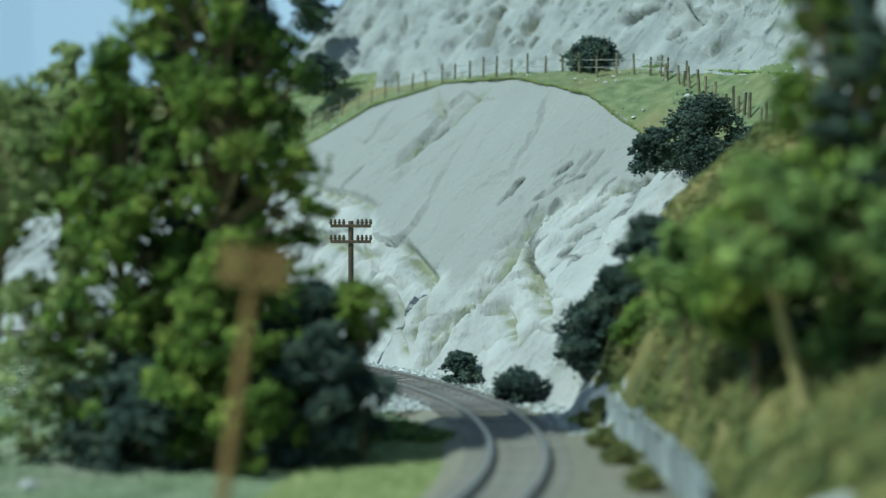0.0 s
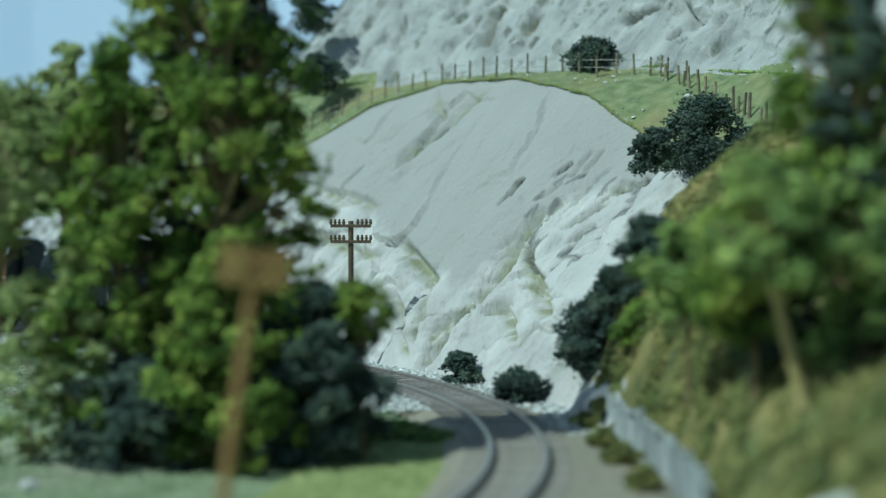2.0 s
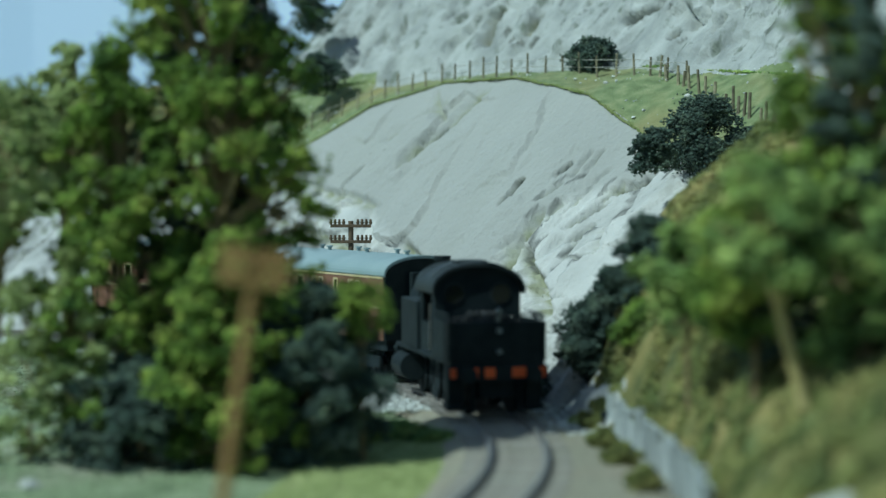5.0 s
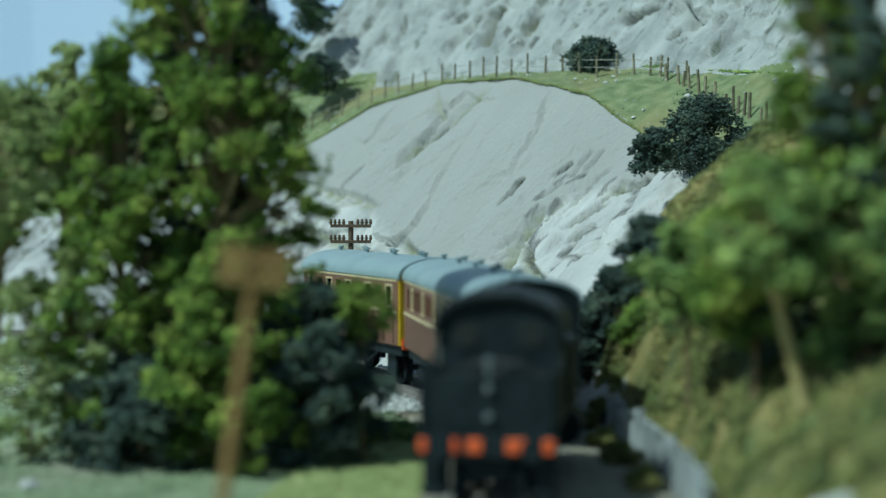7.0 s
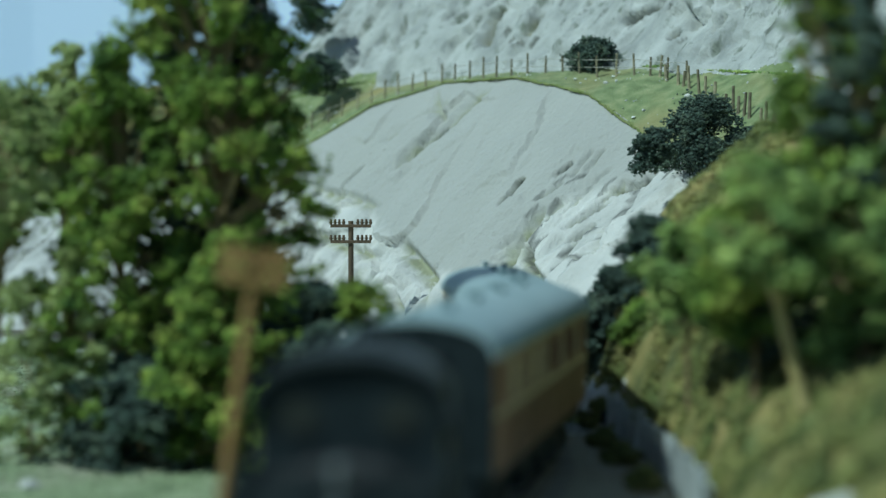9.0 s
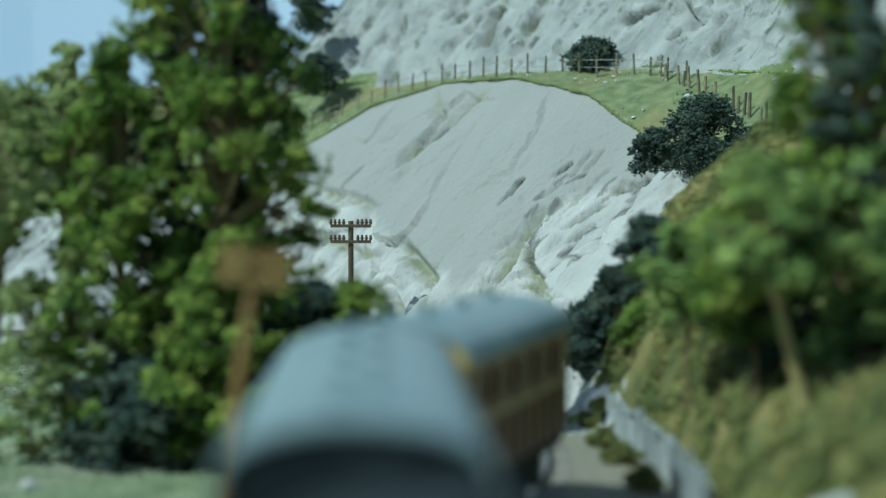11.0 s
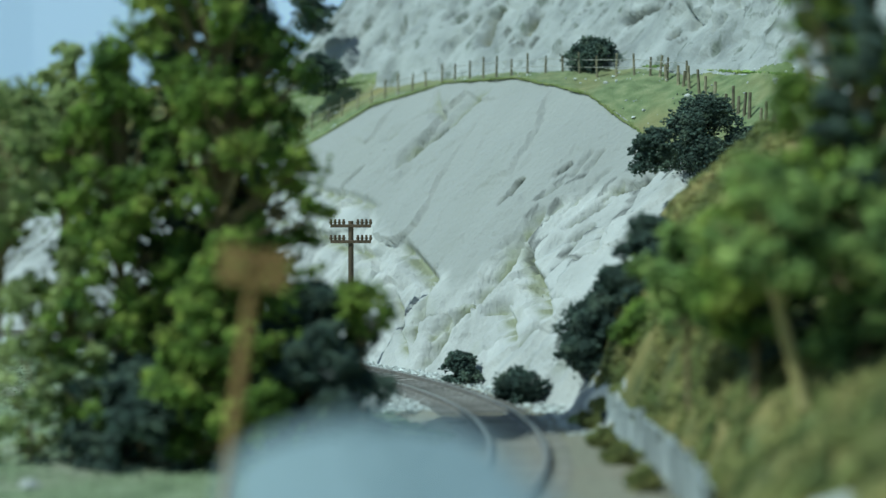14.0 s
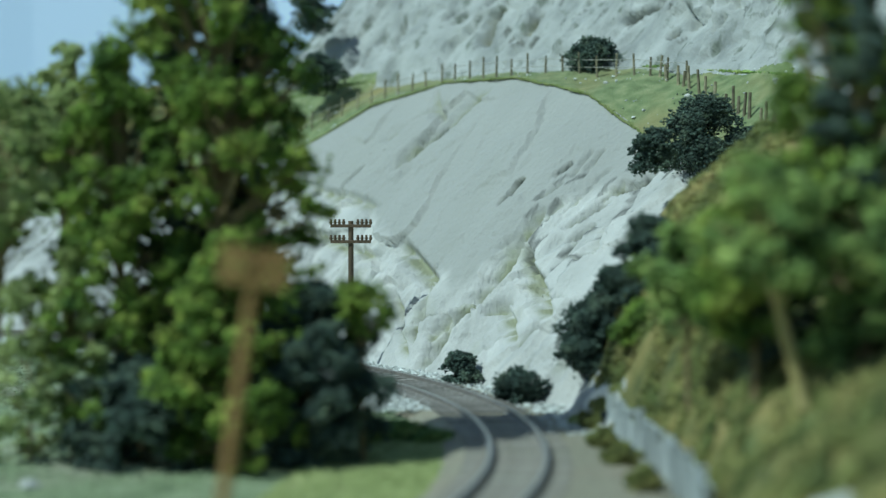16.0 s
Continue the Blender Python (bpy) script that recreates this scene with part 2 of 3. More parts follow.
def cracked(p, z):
    """How strong a crack's painted shade is at a place, 0 to 1."""
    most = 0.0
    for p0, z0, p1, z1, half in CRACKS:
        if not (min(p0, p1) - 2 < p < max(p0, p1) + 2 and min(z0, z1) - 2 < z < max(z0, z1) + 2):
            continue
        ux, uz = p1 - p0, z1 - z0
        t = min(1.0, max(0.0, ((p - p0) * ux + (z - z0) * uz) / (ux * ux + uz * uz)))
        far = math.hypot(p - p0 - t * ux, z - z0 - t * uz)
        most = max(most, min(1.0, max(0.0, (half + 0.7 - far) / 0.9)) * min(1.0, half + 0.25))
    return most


# Height above which the lower face is smoother and greyer, along the curve.
GREY_P = [200, 222, 232, 246, 251, 254, 261, 288, 324, 367, 412, 466, 520]
GREY_Z = [90, 83, 77, 73, 60, 45, 35, 39, 50, 68, 77, 83, 88]


def greyed(p, z):
    """0 on the white broken chalk, 1 on the smooth grey slab over it."""
    if z > 135:
        return 0.0
    w = noise.noise(Vector((p * 0.05, z * 0.05, 21))) * 6 + noise.noise(Vector((p * 0.2, z * 0.2, 23))) * 3
    return 0.9 * min(1.0, max(0.0, (z + w - table(p, GREY_P, GREY_Z)) / 6 + 0.5))


def cleft(p, z):
    """Depth of the clefts at a place: one side steep, the other long."""
    deep = 0.0
    for p0, z0, p1, z1, depth, half in (LOW_CLEFTS if z < 135 else HIGH_CLEFTS):
        if z < min(z0, z1) - 12 or z > max(z0, z1) + 12 or p < min(p0, p1) - 18 or p > max(p0, p1) + 18:
            continue
        ux, uz = p1 - p0, z1 - z0
        n = math.hypot(ux, uz)
        t = ((p - p0) * ux + (z - z0) * uz) / (n * n)
        if -0.25 < t < 1.25:
            d = ((p - p0) * uz - (z - z0) * ux) / n * (1 if uz > 0 else -1)
            h = half * (1.7 if d > 0 else 0.6)
            if abs(d) < h:
                fade = min(1.0, (t + 0.25) * 4, (1.25 - t) * 4)
                deep = max(deep, depth * fade * (1 - abs(d) / h))
    return deep


def face_noise(p, q, z):
    """Gullies down the fall line, slabs, and small broken ledges, in mm."""
    w1 = noise.noise(Vector((p * 0.018, z * 0.018, 4)))
    w2 = noise.noise(Vector((p * 0.06, z * 0.06, 11)))
    w3 = noise.noise(Vector((p * 0.25, z * 0.25, 15)))
    low = 1.0 - 0.55 * min(1, max(0, (z - 50) / 60)) if z < 140 else 0.7
    pw, zw = p + 5 * w2 + 1.2 * w3, z + 5 * w2 + 1.2 * w3
    k = 8.5 * low * (saw((pw + 10 * w1 + 0.12 * z) / 36) - 0.5) * (0.5 + 1.1 * abs(w1))
    k += 5.6 * slabs(pw, zw, 30, 44, 2.5) + 2.8 * low * slabs(pw, zw, 11, 24, 7.5)
    rough = max(0, noise.noise(Vector((p * 0.03, z * 0.03, 51))) + 0.1)
    k += 3.6 * rough * slabs(pw + 2 * w3, zw, 4.5, 9, 13.5)
    k += 1.3 * noise.fractal(Vector((p * 0.05, z * 0.05, 1.5)), 1.0, 2.0, 7)
    k *= 1 - 0.7 * greyed(p, z)
    k -= (1.5 if z < 135 else 2.5) * cleft(p + 2.5 * w2 + 0.8 * w3, z + 1.5 * w2)
    if z > 140:
        d = noise.noise(Vector(((p + 0.4 * z) * 0.2, z * 0.10, 41)))
        k -= 7.0 * max(0, d - 0.28)
    return k


def loft(name, mat, deg0, deg1, step, offs, nv, rough, label, cat):
    """A surface wrapped round the track's curve. offs(deg, t) gives radius offset and height."""
    degs = np.arange(deg0, deg1 + step / 2, step)
    v = []
    for d in degs:
        for j in range(nv + 1):
            t = j / nv
            o, z = offs(d, t)
            p = radians(d) * R
            k = face_noise(p, o, z) * rough * min(1, t * 8 + 0.15) * min(1, (1 - t) * 9) if rough > 0.2 else rough * 12 * noise.fractal(Vector((p * 0.05, o * 0.05, 1)), 1.0, 2.0, 5)
            if rough > 0.2:
                x, y = polar(d, R + o - k * 0.75)
                z += k * 0.5
            else:
                x, y = polar(d, R + o)
                z += k
            v.append((x, y, z))
    w = nv + 1
    f = [(i * w + j, i * w + j + 1, (i + 1) * w + j + 1, (i + 1) * w + j) for i in range(len(degs) - 1) for j in range(nv)]
    ob = raw(name, v, f, mat, smooth=True)
    if mat in (CHALK, GREY_CHALK):
        moss = ob.data.attributes.new("moss", "FLOAT", "POINT")
        amount = []
        for d in degs:
            for j in range(nv + 1):
                p, z = radians(d) * R, offs(d, j / nv)[1]
                w2, w3 = noise.noise(Vector((p * 0.06, z * 0.06, 11))), noise.noise(Vector((p * 0.25, z * 0.25, 15)))
                amount.append(min(0.85, max(0, cleft(p + 2.5 * w2 + 0.8 * w3, z + 1.5 * w2) - 1.0) * 0.34 * max(0, 0.8 + 1.2 * w3)))
        moss.data.foreach_set("value", amount)
        crack_shade = ob.data.attributes.new("crack", "FLOAT", "POINT")
        crack_shade.data.foreach_set("value", [cracked(radians(d) * R, offs(d, j / nv)[1]) for d in degs for j in range(nv + 1)])
        grey_tone = ob.data.attributes.new("grey_tone", "FLOAT", "POINT")
        grey_tone.data.foreach_set("value", [greyed(radians(d) * R, offs(d, j / nv)[1]) for d in degs for j in range(nv + 1)])
    tagged(ob, label, cat, kind="structure")
    return ob


def lower_face(d, t):
    top = table(d, PHI, TOP)
    return 27 + 108 * t ** 1.15, -7 + (top + 7) * t ** 0.92


def meadow(d, t):
    top, back = table(d, PHI, TOP), table(d, PHI, BACK)
    return 133.5 + 49.5 * t, top - 0.6 + (back + 2 - top) * t


def upper_face(d, t):
    back, crest = table(d, PHI, BACK), table(d, PHI, CREST)
    top = table(d, PHI, TOP)
    foot = min(back, top + 0.657 * (back + 2 - top)) - 7
    return 166 + 111 * t, foot + (crest - foot) * t ** 0.95


def crest_land(d, t):
    crest = table(d, PHI, CREST)
    return 270 + 260 * t, crest - 3 - (crest + 6) * t ** 3


def make_cliffs():
    loft("cliff_lower", CHALK, 4, 78, 0.1, lower_face, 165, 1.0, "pale grey-white chalk cliff face with slanting slabs", "cliff")
    loft("meadow_ledge", GRASS, 2, 98, 0.5, meadow, 24, 0.15, "green grassy ledge above the chalk cliff", "grass")
    loft("cliff_upper", GREY_CHALK, 8, 58, 0.13, upper_face, 125, 1.0, "upper white chalk cliff behind the grassy ledge", "cliff")
    loft("far_hill", DRY_GRASS, 57, 98, 0.6, upper_face, 20, 0.15, "distant grassy hill beyond the chalk cliff", "hill")
    loft("cliff_crest", GRASS, 2, 98, 1.0, crest_land, 14, 0.15, "grassy hilltop behind the chalk cliff", "hill")


def hill_height(x, y):
    toe = table(y, [300, 455, 500, 540, 580, 615, 640, 660, 720, 800], [74, 64, 65.5, 65.5, 63.5, 60, 55, 52, 50, 60])
    high = table(y, [300, 420, 490, 560, 620, 680, 760], [36, 40, 43, 62, 92, 98, 84])
    wide = table(y, [300, 420, 490, 560, 620, 680, 760], [38, 38, 42, 44, 42, 40, 40])
    t = max(0.0, (x - toe) / wide)
    h = high * (1 - math.exp(-1.7 * t)) * 1.12
    n = noise.fractal(Vector((x * 0.05, y * 0.05, 9)), 1.0, 2.0, 5)
    return -6 + h + min(1, t * 4) * 4.2 * n


def make_hill():
    xs = np.concatenate([np.arange(46, 170, 1.8), np.linspace(170, 900, 12)])
    ys = np.arange(120, 790, 3.6)
    v = [(x, y, hill_height(x, y)) for y in ys for x in xs]
    w = len(xs)
    f = [(j * w + i, j * w + i + 1, (j + 1) * w + i + 1, (j + 1) * w + i) for j in range(len(ys) - 1) for i in range(w - 1)]
    ob = raw("hillside", v, f, DRY_GRASS, smooth=True)
    tagged(ob, "steep olive and straw-coloured grassy hillside", "hill", kind="structure")


def make_backdrop():
    v, f = [], []
    for i in range(25):
        a = radians(20 + 140 * i / 24)
        for z in (-20, 1500):
            v.append((2100 * math.cos(a), 2100 * math.sin(a), z))
    for i in range(24):
        f.append((2 * i, 2 * i + 1, 2 * i + 3, 2 * i + 2))
    ob = raw("backdrop", v, f, SKY_BOARD)
    so = ob.modifiers.new("thick", "SOLIDIFY")
    so.thickness = 0.006
    tagged(ob, "plain pale blue painted sky backdrop board with added glow", "backdrop", kind="structure")


make_ground()
make_cliffs()
make_hill()
make_backdrop()


# ---- track ----
S_NEAR, S_FAR = -1020.0, 1160.0


def sweep(name, section, mat, parent, step=4.0, closed=True, smooth=False):
    """A section (offset to the right, height) carried along the track."""
    v, f = [], []
    n = len(section)
    count = int((S_FAR - S_NEAR) / step) + 1
    for i in range(count):
        x, y, h = track(S_NEAR + i * step)
        c, s = math.cos(radians(h)), math.sin(radians(h))
        v += [(x + o * c, y + o * s, z) for o, z in section]
    for i in range(count - 1):
        for j in range(n if closed else n - 1):
            k = (j + 1) % n
            f.append((i * n + j, i * n + k, (i + 1) * n + k, (i + 1) * n + j))
    return raw(name, v, f, mat, parent, smooth)


def make_track():
    bed = sweep("trackbed", [(-32, -8), (-21, -3.6), (-16, -2.3), (16, -2.3), (24, -3.0), (42, -4.0), (52, -8)], SAND, None, 4.0, False)
    tagged(bed, "grey-brown sandy ballast bed under the rails", "trackbed", kind="structure")
    line = tagged(empty("railway_track"), "single curved railway track with worn rails and half-buried sleepers", "railway track")
    for side in (-8.25, 8.25):
        rail = sweep("rail", [(side - 1.1, -2.0), (side - 0.45, -1.5), (side - 0.75, -0.4), (side - 0.75, 0), (side + 0.75, 0), (side + 0.75, -0.4), (side + 0.45, -1.5), (side + 1.1, -2.0)], RUST, line)
        sweep("rail_head", [(side - 0.55, 0.02), (side + 0.55, 0.02), (side + 0.55, -0.2), (side - 0.55, -0.2)], STEEL, rail)
    me = None
    s = -560.0
    while s < 480:
        x, y, h = track(s)
        if me is None:
            ob = part("sleeper", box(bmesh.new(), 0, 0, 0, 32, 3.2, 1.4, 0.25), SLEEPER, line)
            me = ob.data
        else:
            ob = new("sleeper", me)
            ob.parent = line
        ob.matrix_basis = pose(x * K, y * K, (-2.7 if s < 95 else -2.0) * K + random.uniform(-0.15, 0.1) * K, 0, 0, h + random.uniform(-2, 2))
        s += 8.2


make_track()


# ---- rubble ----
def lump_mesh(count, place, size, rng, squash=0.75):
    """Small uneven eight-sided lumps."""
    base = np.array([(1, 0, 0), (-1, 0, 0), (0, 1, 0), (0, -1, 0), (0, 0, 1), (0, 0, -1)], float)
    tri = [(0, 2, 4), (2, 1, 4), (1, 3, 4), (3, 0, 4), (2, 0, 5), (1, 2, 5), (3, 1, 5), (0, 3, 5)]
    v, f = [], []
    for i in range(count):
        c = place(rng)
        if c is None:
            continue
        q = Euler((rng.uniform(0, 6), rng.uniform(0, 6), rng.uniform(0, 6))).to_matrix()
        k = rng.uniform(*size)
        o = len(v)
        for b in base:
            p = q @ Vector(b * k * (rng.uniform(0.6, 1.2)))
            v.append((c[0] + p.x, c[1] + p.y, c[2] + p.z * squash))
        f += [(a + o, b + o, d + o) for a, b, d in tri]
    return v, f


def make_rubble():
    rng = random.Random(5)

    def inner(r):
        x, y = polar(r.uniform(12, 62), R + r.uniform(-46, -11))
        return x, y, max(-5.0, -2.4 - 0.02 * r.random())

    def outer(r):
        x, y = polar(r.uniform(4, 62), R + 12 + 24 * r.random() ** 0.7)
        return x, y, -3.0 + r.uniform(-1, 0.6)

    def between(r):
        x, y = polar(r.uniform(11.5, 60), R + r.uniform(-16, 16))
        return x, y, -2.5

    for name, pl, n, size in (("chalk_rubble", inner, 6000, (0.5, 1.6)), ("chalk_scree", outer, 5200, (0.5, 1.9)), ("ballast_stones", between, 5200, (0.3, 0.85))):
        ob = raw(name, *lump_mesh(n, pl, size, rng), CHALK_RUBBLE)
        tagged(ob, "broken white chalk stones beside the rails", "rubble", kind="stuff")


make_rubble()


# ---- plants ----
def leaf_cloud(rng, blobs, count, size, gap=-0.16):
    """Clumps scattered on and in a set of blobs (x, y, z, rx, rz)."""
    wts = [b[3] * b[3] for b in blobs]

    def place(r):
        x, y, z, rx, rz = r.choices(blobs, wts)[0]
        d = Vector((r.gauss(0, 1), r.gauss(0, 1), r.gauss(0, 1))).normalized()
        if d.z < -0.25 and r.random() < 0.75:
            return None
        k = min(1.4, max(0.2, r.gauss(0.8, 0.27 if gap > -0.3 else 0.17)))
        if noise.noise(Vector((x + d.x * rx, y + d.y * rx, z + d.z * rz)) * 0.2) < gap or (gap > -0.3 and noise.noise(Vector((x + d.x * rx, y + d.y * rx, z + d.z * rz)) * 0.075) < -0.2):
            return None
        return x + d.x * rx * k, y + d.y * rx * k, z + d.z * rz * k

    return lump_mesh(count, place, size, rng, 0.8)


def make_tree(name, x, y, z, height, width, seed, leaf, count, size, label, lean=0.0, bottom=0.1, blob=0.17, blobs_n=46, thick=0.016, bark=None, gap=-0.16):
    """Tapered trunk, limbs and an uneven crown of many small clumps."""
    rng = random.Random(seed)
    tree = tagged(empty(name, x, y, z), label, "tree" if name == "tree" else "bush")
    bm = bmesh.new()
    top = (lean * height, 0, height * 0.8)
    rod(bm, (0, 0, -2), (top[0] * 0.5, 0, height * 0.4), height * thick, height * thick * 0.75)
    rod(bm, (top[0] * 0.5, 0, height * 0.4), top, height * thick * 0.75, height * 0.006)
    blobs = []
    for i in range(blobs_n):
        a, h = rng.uniform(0, 6.283), bottom + (1 - bottom) * (i + rng.random()) / blobs_n
        u = (h - bottom) / (1 - bottom)
        prof = (0.7 + 0.3 * math.sin(math.pi * min(1, u * 1.2))) * (1 - max(0, u - 0.72) * 2.0)
        rr = width * 0.5 * prof * rng.uniform(0.3, 1.0)
        b = width * blob * rng.uniform(0.55, 1.2)
        c = (lean * height * h + rr * math.cos(a), rr * math.sin(a), height * h - b * 0.5)
        blobs.append((*c, b, b * 0.8))
        if i % 2 == 0:
            rod(bm, (lean * height * h * 0.8, 0, height * max(0.08, h * 0.75)), (c[0], c[1], max(1.0, c[2])), height * 0.006, height * 0.002, 5)
    part("trunk", bm, bark or BARK, tree)
    raw("crown", *leaf_cloud(rng, blobs, count, size, gap), leaf, tree)
    return tree


def make_bush(x, y, z, height, width, seed, leaf, count, label, size=(0.42, 0.95)):
    return make_tree("bush", x, y, z, height, width, seed, leaf, int(count * 2.4), size, label, 0, bottom=0.1, blob=0.19, blobs_n=44, gap=-0.45)


BIG = (0.6, 1.6)
make_tree("tree", -67, 600, -6, 220, 60, 1, LEAF, 48000, BIG, "tall bushy green model tree on the near grass", bottom=0.03, blob=0.11, blobs_n=210)
make_tree("tree", -98, 600, -6, 128, 50, 2, LEAF, 32000, BIG, "tall green tree with dense yellow-green foliage", bottom=0.05, blob=0.11, blobs_n=160)
# Dark leaves put in as the shade between the two crowns.
make_tree("tree", -84, 618, -6, 140, 42, 21, LEAF_DARK, 20000, BIG, "dark tree added as the shade between two taller ones", bottom=0.2, blob=0.14, blobs_n=100)
make_tree("tree", -140, 606, -6, 116, 44, 3, LEAF_PALE, 14000, BIG, "mid-green tree at the field's edge", lean=0.06, bottom=0.6, blob=0.15, blobs_n=70)
make_tree("tree", -121, 636, -6, 130, 30, 28, LEAF_PALE, 7000, BIG, "pale green tree with thin hazy foliage", bottom=0.62, blob=0.14, blobs_n=50)
make_tree("tree", -124, 592, -6, 58, 32, 35, LEAF_PALE, 4600, BIG, "low pale green tree in the open field", bottom=0.06, blob=0.13, blobs_n=60, thick=0.008)
make_tree("tree", -112, 596, -6, 66, 26, 29, LEAF_PALE, 4200, BIG, "slim pale green tree at the field's edge", bottom=0.3, blob=0.14, blobs_n=40)
# Added dark tree: its leaves serve as shaded gaps in the tall crown.
make_tree("tree", -60, 624, -6, 156, 34, 30, LEAF_DARK, 18000, BIG, "tall dark tree added as the shade inside a lighter crown", bottom=0.25, blob=0.13, blobs_n=110)
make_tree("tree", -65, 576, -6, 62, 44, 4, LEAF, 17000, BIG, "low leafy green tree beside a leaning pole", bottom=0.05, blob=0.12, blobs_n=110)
# Added low dark foliage in place of the shaded interior under the trees.
make_tree("tree", -90, 588, -6, 34, 46, 22, LEAF_DARK, 16000, BIG, "low dark tree added as the shade beneath taller ones", bottom=0.02, blob=0.13, blobs_n=70)
# Next two: dark leaves added for the shaded gaps among the hillside crowns.
make_tree("tree", 90, 522, 22, 62, 34, 23, LEAF_DARK, 13000, BIG, "dark tree added as shaded gaps behind lighter ones", bottom=0.1, blob=0.12, blobs_n=70)
make_tree("tree", 107, 500, 28, 114, 26, 26, LEAF_DARK, 13000, BIG, "tall narrow dark tree added as a shaded gap on the hill", bottom=0.45, blob=0.15, blobs_n=60)
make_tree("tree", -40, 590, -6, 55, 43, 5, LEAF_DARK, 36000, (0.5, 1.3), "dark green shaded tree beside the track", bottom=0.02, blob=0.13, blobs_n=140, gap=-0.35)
# Lighter leaves stand for a sunlit branch in front of the dark tree.
make_tree("tree", -24, 588, -6, 56, 17, 9, LEAF, 3000, (0.5, 1.3), "slim lighter sapling added as a sunlit branch among dark foliage", bottom=0.74, blob=0.26, blobs_n=16)
make_tree("tree", 88, 478, 25, 62, 34, 6, LEAF_BLUE, 8000, BIG, "green tree with a pale slanting trunk on the hillside", lean=-0.23, bottom=0.5, thick=0.026, blob=0.11, blobs_n=60, bark=BARK_PALE)
make_tree("tree", 101, 506, 30, 112, 36, 7, LEAF, 15000, BIG, "tall dark green tree at the hilltop", bottom=0.42, blob=0.12, blobs_n=90)
make_tree("tree", 106, 500, 28, 58, 46, 8, LEAF_BLUE, 18000, BIG, "leafy green tree low on the hillside", bottom=0.1, blob=0.11, blobs_n=110)
make_tree("tree", 68, 548, 18, 50, 27, 27, LEAF_BLUE, 9000, BIG, "spreading light green tree on the slope's shoulder", bottom=0.48, blob=0.14, blobs_n=70)
make_tree("tree", 81, 512, 20, 62, 36, 10, LEAF, 17000, BIG, "light green tree leaning out over the slope", bottom=0.34, blob=0.12, blobs_n=100)


make_bush(7, 802, -4, 13.5, 17, 11, LEAF_DARK, 2600, "small dark green bush at the cliff foot")
make_bush(28.4, 730, -4, 14, 19, 12, LEAF_DARK, 2800, "small dark green bush at the cliff foot")
make_bush(54, 712, 12, 23, 31, 13, LEAF_DARK, 6500, "dark green bush on the edge of the hillside")
make_bush(59, 700, 20, 29, 20, 34, LEAF_DARK, 4500, "upright dark green bush behind a rounder one")
make_bush(69, 662, 34, 34, 25, 14, LEAF_DARK, 6000, "dark green bush high on the hillside edge")
make_bush(65, 648, 24, 16, 17, 15, LEAF, 2500, "lighter green bush among dark ones on the hillside")
make_bush(109, 822, 88, 26, 40, 16, LEAF_DARK, 7000, "large dark green bush above the cliff edge")
make_bush(86, 803, 84, 17, 19, 17, LEAF_DARK, 2800, "dark green bush overhanging the cliff")
make_bush(-70, 1122, 130, 22, 30, 19, LEAF_DARK, 3000, "dark bush at the end of the grassy ledge")
make_bush(-76, 1165, 168, 26, 26, 20, LEAF_DARK, 3000, "dark bush clinging to the upper cliff")
make_bush(53, 652, -5, 12, 17, 25, TUFT, 2000, "olive grass clump at the fence's end")
make_bush(50, 668, -5, 6, 15, 24, VERGE, 1500, "low grass clump at the chalk slope's foot")
make_bush(76, 985, 133, 17, 30, 18, LEAF_DARK, 3200, "dark bush growing against the ledge fence")

# ---- poles ----
def make_pole(x, y, z, height, lean, arms, arm_width, wood, label, r=1.2, drop=7.0):
    pole = tagged(empty("telegraph_pole", x, y, z), label, "telegraph pole")
    pole.matrix_basis = pose(x * K, y * K, z * K, 0, lean, 0)
    part("shaft", rod(bmesh.new(), (0, 0, -2), (0, 0, height), r, r * 0.85, 12), wood, pole)
    for i in range(arms):
        h = height - 2.2 - drop * i
        arm = part("crossarm", box(bmesh.new(), 0, -r, h, arm_width, 1.1, 1.4, 0.15), wood, pole)
        for k in range(8):
            px = (-1 if k < 4 else 1) * arm_width * (0.49 - 0.105 * (k % 4))
            bm = rod(bmesh.new(), (px, -r, h + 0.6), (px, -r, h + 3.0), 0.62, 0.5, 8)
            rod(bm, (px, -r, h + 1.3), (px, -r, h + 1.8), 0.85, 0.85, 8)
            part("insulator", bm, wood, arm)
    return pole


make_pole(-41, 880, -4, 65.8, 0, 2, 18, POLE_WOOD, "dark wooden telegraph pole with two loaded crossarms", 1.35)
make_pole(-48, 405, -6, 71.5, 8, 2, 14, POLE_BROWN, "leaning brown wooden pole with a short crossarm", 1.35, 4.2)

# ---- fences ----
def make_ledge_fence():
    fence = tagged(empty("post_and_wire_fence"), "weathered wooden post-and-wire fence along the grassy ledge", "fence")
    tops = []
    rng = random.Random(3)
    for d in np.arange(54, 27.2, -0.95):
        o, z = meadow(d, 0.28 + 0.42 * min(1.0, max(0.0, (37 - d) / 9.5)))
        x, y = polar(d + rng.uniform(-0.1, 0.1), R + o)
        hgt = rng.uniform(8.5, 11.5)
        ob = part("post", rod(bmesh.new(), (0, 0, -2), (rng.uniform(-0.5, 0.5), 0, hgt), 0.62, 0.5, 6), POST_WOOD, fence)
        ob.location = (x * K, y * K, z * K)
        tops.append((x, y, z, hgt))
    for frac in (0.45, 0.85):
        for a, b in zip(tops, tops[1:]):
            part("wire", rod(bmesh.new(), (a[0], a[1] - 0.6, a[2] + 9 * frac), (b[0], b[1] - 0.6, b[2] + 9 * frac), 0.16, 0.16, 4), WIRE, fence)


